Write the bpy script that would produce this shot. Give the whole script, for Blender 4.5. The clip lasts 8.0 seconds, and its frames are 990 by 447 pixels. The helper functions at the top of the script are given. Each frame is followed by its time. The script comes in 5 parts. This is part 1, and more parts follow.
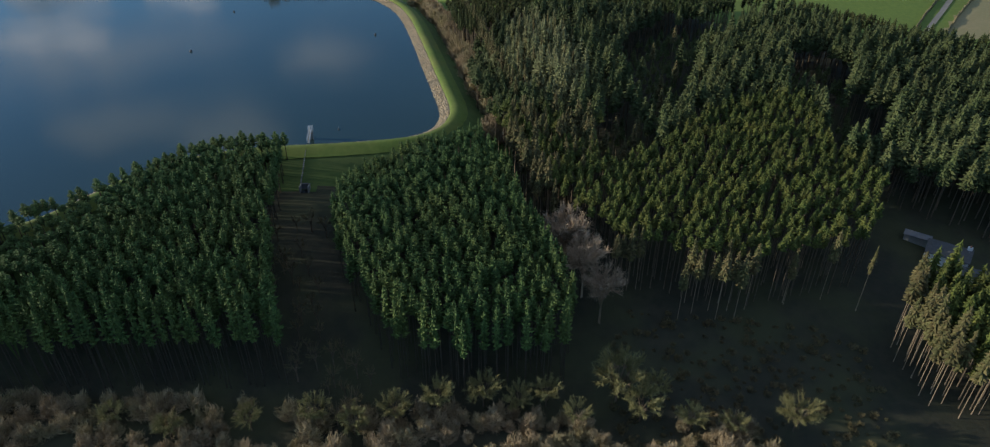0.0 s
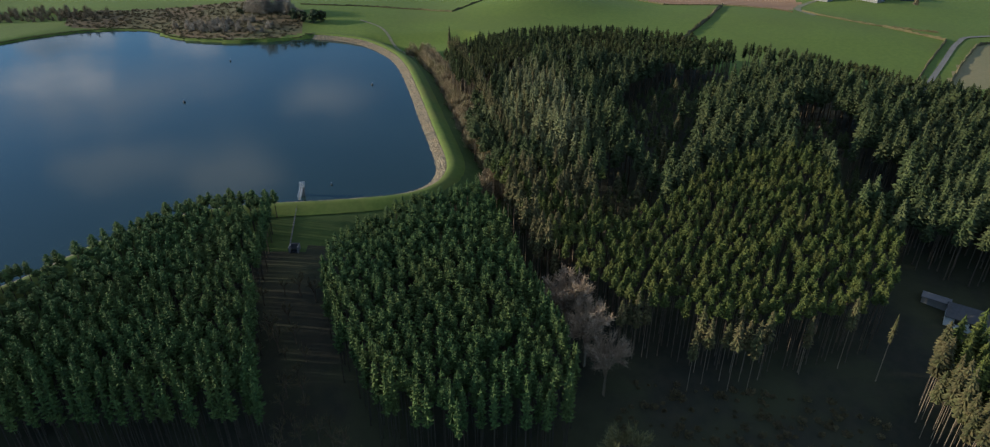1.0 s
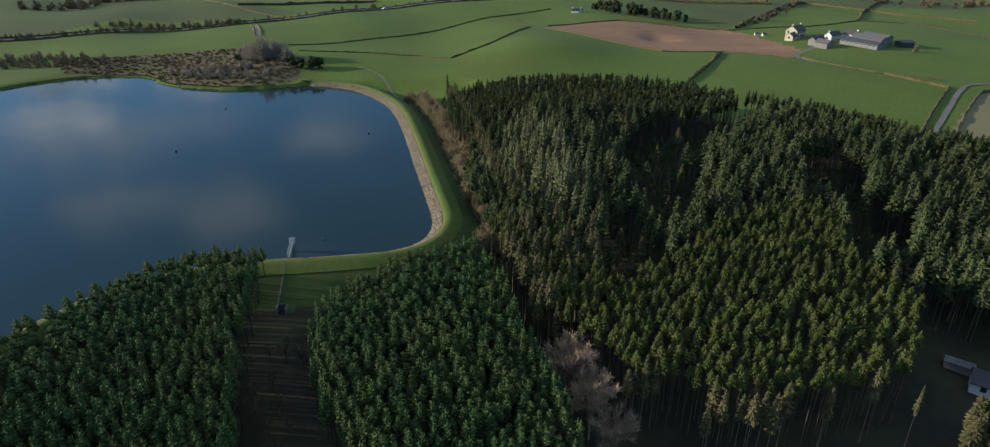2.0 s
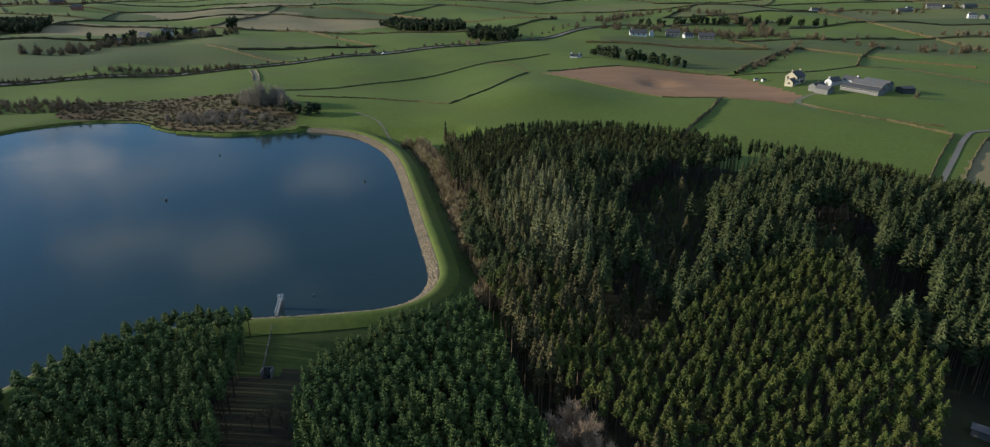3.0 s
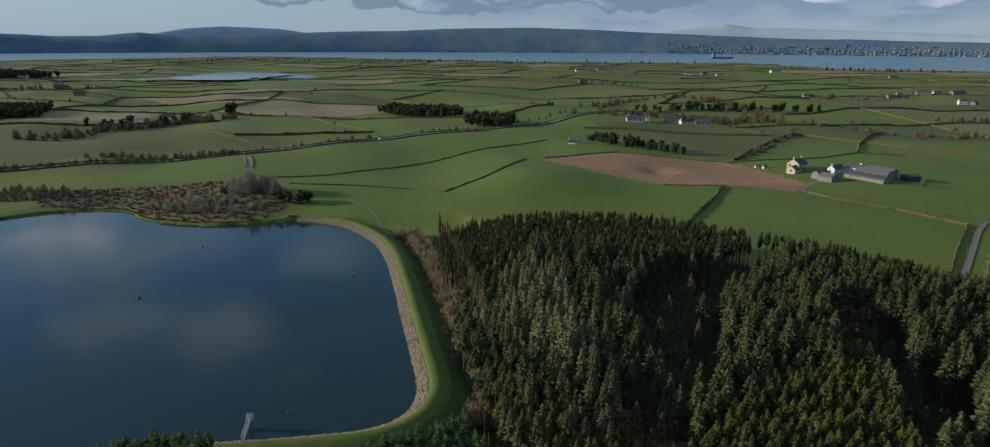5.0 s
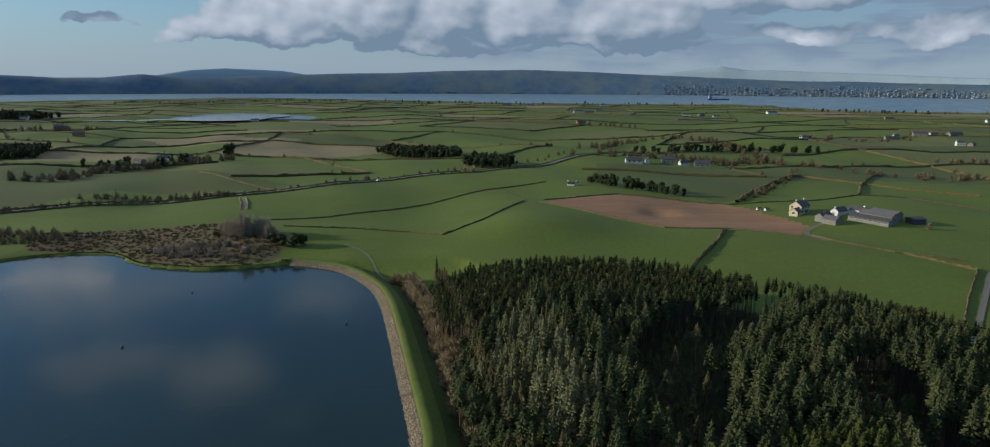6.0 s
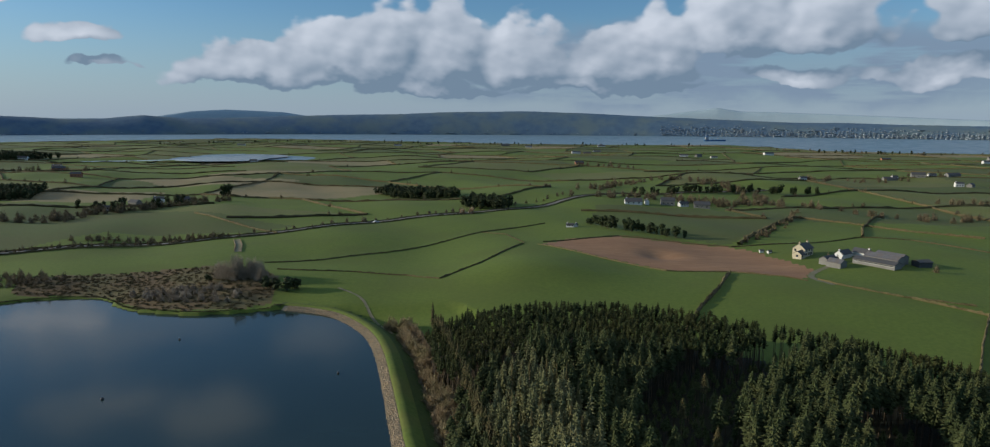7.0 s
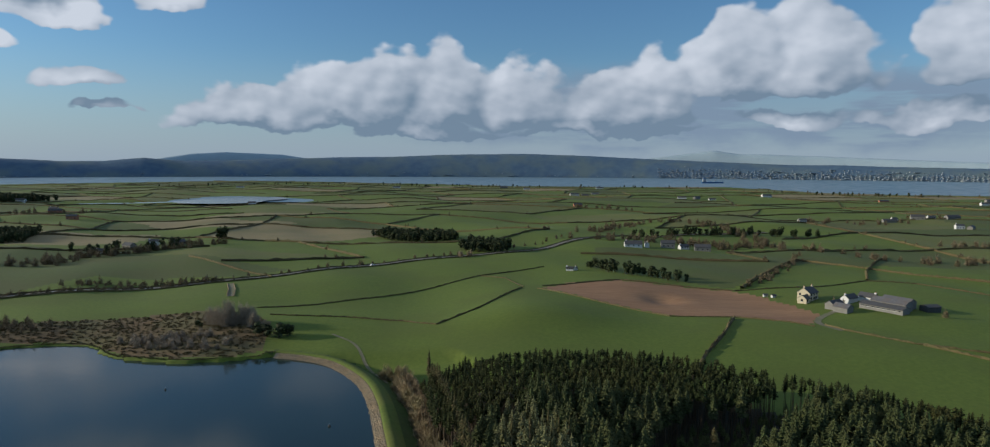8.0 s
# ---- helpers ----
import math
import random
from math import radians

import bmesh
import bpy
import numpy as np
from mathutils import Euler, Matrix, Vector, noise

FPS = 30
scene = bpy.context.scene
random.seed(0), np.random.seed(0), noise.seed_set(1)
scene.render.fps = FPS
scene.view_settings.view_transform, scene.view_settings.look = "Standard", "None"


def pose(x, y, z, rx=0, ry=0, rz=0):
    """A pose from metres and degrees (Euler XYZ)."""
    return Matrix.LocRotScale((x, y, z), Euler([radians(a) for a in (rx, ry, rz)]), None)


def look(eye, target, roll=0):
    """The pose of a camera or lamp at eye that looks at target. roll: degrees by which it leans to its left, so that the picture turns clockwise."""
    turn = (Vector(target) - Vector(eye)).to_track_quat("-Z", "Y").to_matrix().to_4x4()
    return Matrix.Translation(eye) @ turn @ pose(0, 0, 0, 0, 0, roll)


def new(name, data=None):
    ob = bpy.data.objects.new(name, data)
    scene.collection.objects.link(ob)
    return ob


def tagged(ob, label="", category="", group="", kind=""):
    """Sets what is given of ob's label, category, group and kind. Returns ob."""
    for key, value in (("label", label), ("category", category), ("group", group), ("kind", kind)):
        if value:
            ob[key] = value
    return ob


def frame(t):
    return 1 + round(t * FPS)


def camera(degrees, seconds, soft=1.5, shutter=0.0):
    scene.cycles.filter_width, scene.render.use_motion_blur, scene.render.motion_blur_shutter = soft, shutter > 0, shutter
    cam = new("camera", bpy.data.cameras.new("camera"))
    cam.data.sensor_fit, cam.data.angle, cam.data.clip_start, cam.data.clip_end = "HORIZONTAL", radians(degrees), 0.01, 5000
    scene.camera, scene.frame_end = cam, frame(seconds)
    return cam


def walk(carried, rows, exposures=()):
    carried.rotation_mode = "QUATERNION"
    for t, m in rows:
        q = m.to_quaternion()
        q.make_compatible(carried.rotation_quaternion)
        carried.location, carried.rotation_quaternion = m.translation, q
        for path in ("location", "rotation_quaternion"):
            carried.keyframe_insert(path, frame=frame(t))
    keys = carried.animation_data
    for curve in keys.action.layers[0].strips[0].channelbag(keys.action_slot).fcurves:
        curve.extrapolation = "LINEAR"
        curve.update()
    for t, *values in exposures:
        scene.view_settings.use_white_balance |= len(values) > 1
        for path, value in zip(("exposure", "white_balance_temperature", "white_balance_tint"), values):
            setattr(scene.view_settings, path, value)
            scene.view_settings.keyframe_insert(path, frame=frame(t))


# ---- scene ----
cam = camera(72.9, 8.0, soft=1.2)
METRES, EYE, TILT, LEAN, TURN = 55.0, 71.0, -32.2, 0.0, 0.0
ROWS = [
    (0.0, 0.0, 0.0, 0.0, -0.0, 0.0, -0.0),
    (0.5, 0.0029, 0.0582, 0.0445, -0.02, 1.68, 0.01),
    (1.0, 0.0057, 0.1153, 0.0881, -0.05, 3.35, 0.01),
    (1.5, 0.0079, 0.1714, 0.1305, -0.09, 5.01, 0.01),
    (3.0, 0.0138, 0.3332, 0.2496, -0.19, 10.08, -0.02),
    (3.5, 0.0161, 0.3851, 0.2875, -0.23, 11.76, -0.03),
    (4.0, 0.0174, 0.4364, 0.3244, -0.29, 13.45, -0.03),
    (4.5, 0.019, 0.4871, 0.3601, -0.35, 15.14, -0.02),
    (6.0, 0.0244, 0.6325, 0.46, -0.5, 20.21, 0.02),
    (6.5, 0.0256, 0.6791, 0.4921, -0.57, 21.88, 0.02),
    (7.0, 0.0263, 0.7236, 0.5236, -0.63, 23.61, 0.05),
    (7.5, 0.0267, 0.7679, 0.5536, -0.69, 25.39, 0.09),
    (8.0, 0.0267, 0.8121, 0.5824, -0.74, 27.18, 0.13),
]
walk(cam, [(t, pose(0, 0, EYE, TILT, LEAN, TURN) @ pose(METRES * x, METRES * y, METRES * z, 90 + pitch, roll, yaw)) for t, x, y, z, yaw, pitch, roll in ROWS],
     exposures=[(0.0, 0.22, 5200, 10), (1.5, 0.17, 5200, 10), (3.0, 0.05, 5250, 10), (4.5, -0.12, 5300, 10), (6.0, -0.26, 5350, 10), (8.0, -0.28, 5400, 10)])

# ---- world and sun ----
SUN_AZ, SUN_EL = -87.0, 14.0          # degrees clockwise from +y, degrees above the horizon


def node(tree, kind, **put):
    n = tree.nodes.new(kind)
    for key, value in put.items():
        if key in n.inputs.keys():
            n.inputs[key].default_value = value
        elif key == "operation":
            n.operation = value
        elif key == "sky_type":
            n.sky_type = value
        elif key == "data_type":
            n.data_type = value
        elif key == "blend_type":
            n.blend_type = value
    return n


def maths(tree, op, a, b=0.0, c=None, clamp=False):
    n = tree.nodes.new("ShaderNodeMath")
    n.operation, n.use_clamp = op, clamp
    for i, v in enumerate((a, b, c)):
        if v is None:
            continue
        if isinstance(v, (int, float)):
            n.inputs[i].default_value = v
        else:
            tree.links.new(v, n.inputs[i])
    return n.outputs[0]


def mixed(tree, fac, a, b, blend="MIX"):
    n = tree.nodes.new("ShaderNodeMix")
    n.data_type, n.blend_type = "RGBA", blend
    for i, v in ((0, fac), (6, a), (7, b)):
        if isinstance(v, (int, float)):
            n.inputs[i].default_value = v
        elif isinstance(v, tuple):
            n.inputs[i].default_value = (*v[:3], 1)
        else:
            tree.links.new(v, n.inputs[i])
    return n.outputs[2]


def ramp(tree, fac, lo, hi):
    n = tree.nodes.new("ShaderNodeMapRange")
    n.interpolation_type = "SMOOTHSTEP"
    tree.links.new(fac, n.inputs[0])
    n.inputs[1].default_value, n.inputs[2].default_value = lo, hi
    return n.outputs[0]


def noise_tex(tree, vec, scale, detail=5.0, rough=0.55):
    n = tree.nodes.new("ShaderNodeTexNoise")
    n.inputs["Scale"].default_value, n.inputs["Detail"].default_value = scale, detail
    n.inputs["Roughness"].default_value = rough
    if vec is not None:
        tree.links.new(vec, n.inputs["Vector"])
    return n.outputs["Fac"]


world = bpy.data.worlds.new("sky")
scene.world = world
world.use_nodes = True
wt = world.node_tree
wt.nodes.clear()
sky = wt.nodes.new("ShaderNodeTexSky")
sky.sky_type, sky.sun_disc = "NISHITA", False
sky.sun_elevation, sky.sun_rotation = radians(SUN_EL), radians(SUN_AZ)
sky.air_density, sky.dust_density, sky.ozone_density = 1.0, 0.6, 1.6
wc = wt.nodes.new("ShaderNodeTexCoord").outputs["Generated"]
sep = wt.nodes.new("ShaderNodeSeparateXYZ")
wt.links.new(wc, sep.inputs[0])
AZ = maths(wt, "ARCTAN2", sep.outputs[0], sep.outputs[1])
EL = maths(wt, "ARCSINE", sep.outputs[2])
com = wt.nodes.new("ShaderNodeCombineXYZ")
wt.links.new(AZ, com.inputs[0])
wt.links.new(maths(wt, "MULTIPLY", EL, 1.45), com.inputs[1])
CL = com.outputs[0]


def shifted(vec, x, y):
    n = wt.nodes.new("ShaderNodeVectorMath")
    n.operation = "ADD"
    wt.links.new(vec, n.inputs[0])
    n.inputs[1].default_value = (x, y, 0)
    return n.outputs[0]


# the heaps' outlines, stirred so that none is a plain oval
AZW = maths(wt, "ADD", AZ, maths(wt, "MULTIPLY", maths(wt, "SUBTRACT", noise_tex(wt, CL, 7.0, 3.0, 0.55), 0.5), 0.16))
ELW = maths(wt, "ADD", EL, maths(wt, "MULTIPLY", maths(wt, "SUBTRACT", noise_tex(wt, shifted(CL, 3.7, 1.9), 9.0, 4.0, 0.55), 0.5), 0.075))


def puff(az, el, wide, high, low=None):
    """1 in the middle of a cloud bank, 0 at its rim (degrees); low: how far it hangs below its middle."""
    a = maths(wt, "DIVIDE", maths(wt, "SUBTRACT", AZW, radians(az)), radians(wide))
    e = maths(wt, "SUBTRACT", ELW, radians(el))
    b = maths(wt, "MAXIMUM", maths(wt, "DIVIDE", e, radians(high)), maths(wt, "DIVIDE", e, -radians(low or high)))
    r = maths(wt, "SQRT", maths(wt, "ADD", maths(wt, "MULTIPLY", a, a), maths(wt, "MULTIPLY", b, b)))
    return maths(wt, "SUBTRACT", 1.0, r, clamp=True)


# bearing, height of the base's middle, half width, rise, hang (degrees), strength
PUFFS = [(-19, 3.6, 9, 3.6, 1.2, 1.0), (-12, 3.9, 8, 6.6, 1.3, 1.0), (-8.5, 4.6, 5.5, 8.0, 2.0, 1.0), (-3.6, 4.6, 5.0, 8.3, 2.0, 1.0), (2.5, 4.4, 8, 6.2, 1.8, 0.95),
         (11, 4.2, 9, 5.4, 1.6, 0.9), (14, 5.0, 5.0, 6.9, 2.0, 0.95), (20, 6.2, 5.2, 8.6, 1.6, 1.0), (25.5, 6.4, 7.0, 9.8, 1.6, 1.0), (36.5, 6.6, 6.6, 10.5, 1.6, 1.0),
         (24, 3.4, 7, 1.5, 0.8, 0.8), (34, 3.6, 8, 1.7, 0.9, 0.8), (8, 2.9, 16, 1.1, 0.6, 0.7), (-4, 2.9, 11, 1.2, 0.6, 0.75),
         (-30.5, 6.2, 4.2, 1.9, 0.8, 0.85), (-28.6, 4.2, 3.6, 0.9, 0.5, 0.75), (-32.2, 10.5, 4.4, 2.6, 1.0, 0.85), (-24.5, 11.8, 4.4, 2.6, 1.0, 0.8), (-34, 13.6, 7, 2.0, 0.9, 0.8), (-37, 7.6, 2.6, 2.2, 0.9, 0.85)]


def bank_field(da, de):
    out = None
    for az, el, wide, high, low, strong in PUFFS:
        p = maths(wt, "MULTIPLY", puff(az - da, el - de, wide, high, low), strong)
        out = p if out is None else maths(wt, "SMOOTH_MAX", out, p, 0.08)
    return out


def billow(vec, scale, detail):
    """Rounded heads, finer ones upon larger ones."""
    n = wt.nodes.new("ShaderNodeTexVoronoi")
    n.feature = "SMOOTH_F1"
    n.inputs["Scale"].default_value, n.inputs["Detail"].default_value = scale, detail
    n.inputs["Roughness"].default_value, n.inputs["Smoothness"].default_value = 0.5, 0.5
    wt.links.new(vec, n.inputs["Vector"])
    return maths(wt, "SUBTRACT", 0.5, n.outputs["Distance"])


B0, B1 = bank_field(0, 0), bank_field(-1.3, 1.9)


def density(vec, field):
    """A heap's own form, with rounded heads and a ragged rim laid on it."""
    h = maths(wt, "ADD", maths(wt, "MULTIPLY", billow(vec, 13.0, 1.5), 0.34), maths(wt, "MULTIPLY", billow(vec, 30.0, 1.0), 0.20))
    h = maths(wt, "ADD", h, maths(wt, "MULTIPLY", maths(wt, "SUBTRACT", noise_tex(wt, vec, 11.0, 4.0, 0.5), 0.5), 0.45))
    return maths(wt, "ADD", h, maths(wt, "MINIMUM", maths(wt, "MULTIPLY", field, 1.5), 0.85))


D0 = density(CL, B0)
D2 = density(shifted(CL, -0.010, 0.014), B0)
cover = maths(wt, "MULTIPLY", ramp(wt, D0, 0.22, 0.40), ramp(wt, B0, 0.0, 0.10))
relief = maths(wt, "ADD", maths(wt, "MULTIPLY", maths(wt, "SUBTRACT", B0, B1), 0.95), maths(wt, "MULTIPLY", maths(wt, "SUBTRACT", D0, D2), 1.15))
rise = maths(wt, "ADD", maths(wt, "MULTIPLY", ramp(wt, EL, 0.05, 0.17), 0.40), 0.13)
soft_body = maths(wt, "MULTIPLY", maths(wt, "SUBTRACT", noise_tex(wt, CL, 8.0, 4.0, 0.5), 0.5), 1.1)
lit = maths(wt, "ADD", maths(wt, "ADD", relief, rise), soft_body, clamp=True)
CLOUD = mixed(wt, lit, (3.0, 3.7, 4.2), (10.6, 10.1, 9.4))
haze = ramp(wt, EL, 0.17, -0.02)
SKY = mixed(wt, maths(wt, "MULTIPLY", haze, 0.85), mixed(wt, 1.0, sky.outputs[0], (1.12, 1.36, 1.50), "MULTIPLY"), (5.3, 5.9, 6.3))
# a grey layer in streaks behind the heaps
lay = wt.nodes.new("ShaderNodeMapping")
lay.inputs["Scale"].default_value = (0.5, 2.6, 1)
wt.links.new(CL, lay.inputs[0])
layer = maths(wt, "MULTIPLY", ramp(wt, puff(18, 4.0, 34, 5.2, 3.4), 0.02, 0.5), maths(wt, "ADD", ramp(wt, noise_tex(wt, lay.outputs[0], 11.0, 5.0), 0.36, 0.6), 0.35, clamp=True))
SKY = mixed(wt, maths(wt, "MULTIPLY", layer, 0.9), SKY, (3.5, 4.15, 4.8))
# soft cloud higher up, which the reservoir mirrors
high = None
for az, el, wide, tall, strong in ((-24, 23.0, 8, 3.4, 1.0), (-30, 21.0, 7, 2.2, 0.8), (-30, 15.5, 18, 3.6, 0.6), (-15, 17.5, 9, 3.0, 0.6), (-46, 17, 12, 4, 0.7), (-18, 27.0, 6, 1.8, 0.45), (60, 30, 40, 16, 0.8), (-120, 40, 50, 20, 0.6), (150, 40, 60, 24, 0.7)):
    p = maths(wt, "MULTIPLY", puff(az, el, wide, tall), strong)
    high = p if high is None else maths(wt, "MAXIMUM", high, p)
high = maths(wt, "ADD", high, maths(wt, "MULTIPLY", maths(wt, "SUBTRACT", noise_tex(wt, CL, 7.0, 5.0), 0.5), 0.8))
# unseen cloud overhead, added to lift the light in shaded places
over = maths(wt, "MULTIPLY", ramp(wt, EL, 0.62, 1.0), maths(wt, "ADD", maths(wt, "MULTIPLY", ramp(wt, noise_tex(wt, wc, 3.0, 4.0), 0.36, 0.64), 0.6), 0.3))
SKY = mixed(wt, over, SKY, (8.2, 8.4, 8.4))
SKY = mixed(wt, maths(wt, "MULTIPLY", maths(wt, "MULTIPLY", ramp(wt, high, 0.12, 0.75), ramp(wt, EL, 0.20, 0.28)), 0.9), SKY, (7.6, 7.6, 7.4))
bg = wt.nodes.new("ShaderNodeBackground")
wt.links.new(mixed(wt, maths(wt, "MULTIPLY", cover, 0.96), SKY, CLOUD), bg.inputs[0])
bg.inputs[1].default_value = 0.078
wt.links.new(bg.outputs[0], wt.nodes.new("ShaderNodeOutputWorld").inputs[0])

lamp = bpy.data.lights.new("sun", "SUN")
lamp.energy, lamp.angle, lamp.color = 5.6, radians(0.6), (1.0, 0.80, 0.52)
sun_way = Vector((math.sin(radians(SUN_AZ)) * math.cos(radians(SUN_EL)), math.cos(radians(SUN_AZ)) * math.cos(radians(SUN_EL)), math.sin(radians(SUN_EL))))
new("sun", lamp).matrix_world = look(sun_way * 400, (0, 0, 0))


# ---- materials ----
def material(name, a, b, fine=2.0, c=None, broad=0.05, rough=0.9, bump=0.4, depth=0.05, island=0.0, amount=0.5, spec=0.25, stretch=(1, 1, 1)):
    """a and b mixed by a fine grain, c laid over them in broad patches; island: how far single pieces differ."""
    m = bpy.data.materials.new(name)
    m.use_nodes = True
    t = m.node_tree
    p = t.nodes["Principled BSDF"]
    geo = t.nodes.new("ShaderNodeNewGeometry")
    mp = t.nodes.new("ShaderNodeMapping")
    mp.inputs["Scale"].default_value = stretch
    t.links.new(geo.outputs["Position"], mp.inputs[0])
    pos = mp.outputs[0]
    grain = noise_tex(t, pos, fine, 6.0, 0.65)
    col = mixed(t, ramp(t, grain, 0.32, 0.68), a, b)
    if c:
        col = mixed(t, maths(t, "MULTIPLY", ramp(t, noise_tex(t, pos, broad, 4.0), 0.4, 0.66), amount), col, c)
    if island:
        v = maths(t, "ADD", maths(t, "MULTIPLY", geo.outputs["Random Per Island"], island), 1 - island / 2)
        info = t.nodes.new("ShaderNodeObjectInfo")
        v = maths(t, "MULTIPLY", v, maths(t, "ADD", maths(t, "MULTIPLY", info.outputs["Random"], 0.3), 0.85))
        hsv = t.nodes.new("ShaderNodeHueSaturation")
        t.links.new(col, hsv.inputs["Color"])
        t.links.new(v, hsv.inputs["Value"])
        col = hsv.outputs[0]
    t.links.new(col, p.inputs["Base Color"])
    p.inputs["Roughness"].default_value, p.inputs["Specular IOR Level"].default_value = rough, spec
    if bump:
        bm_ = t.nodes.new("ShaderNodeBump")
        bm_.inputs["Strength"].default_value, bm_.inputs["Distance"].default_value = bump, depth
        t.links.new(grain, bm_.inputs["Height"])
        t.links.new(bm_.outputs[0], p.inputs["Normal"])
    return m


def water(name, tint, rough, scale, strength):
    m = bpy.data.materials.new(name)
    m.use_nodes = True
    t = m.node_tree
    p = t.nodes["Principled BSDF"]
    geo = t.nodes.new("ShaderNodeNewGeometry")
    h = noise_tex(t, geo.outputs["Position"], scale, 4.0)
    b = t.nodes.new("ShaderNodeBump")
    b.inputs["Strength"].default_value, b.inputs["Distance"].default_value = strength, 0.05
    t.links.new(h, b.inputs["Height"])
    t.links.new(b.outputs[0], p.inputs["Normal"])
    far = noise_tex(t, geo.outputs["Position"], 0.02, 3.0)
    t.links.new(mixed(t, far, tint, tuple(v * 1.5 for v in tint)), p.inputs["Base Color"])
    t.links.new(maths(t, "ADD", maths(t, "MULTIPLY", ramp(t, far, 0.4, 0.6), rough * 0.5), rough), p.inputs["Roughness"])
    p.inputs["IOR"].default_value = 1.333
    return m


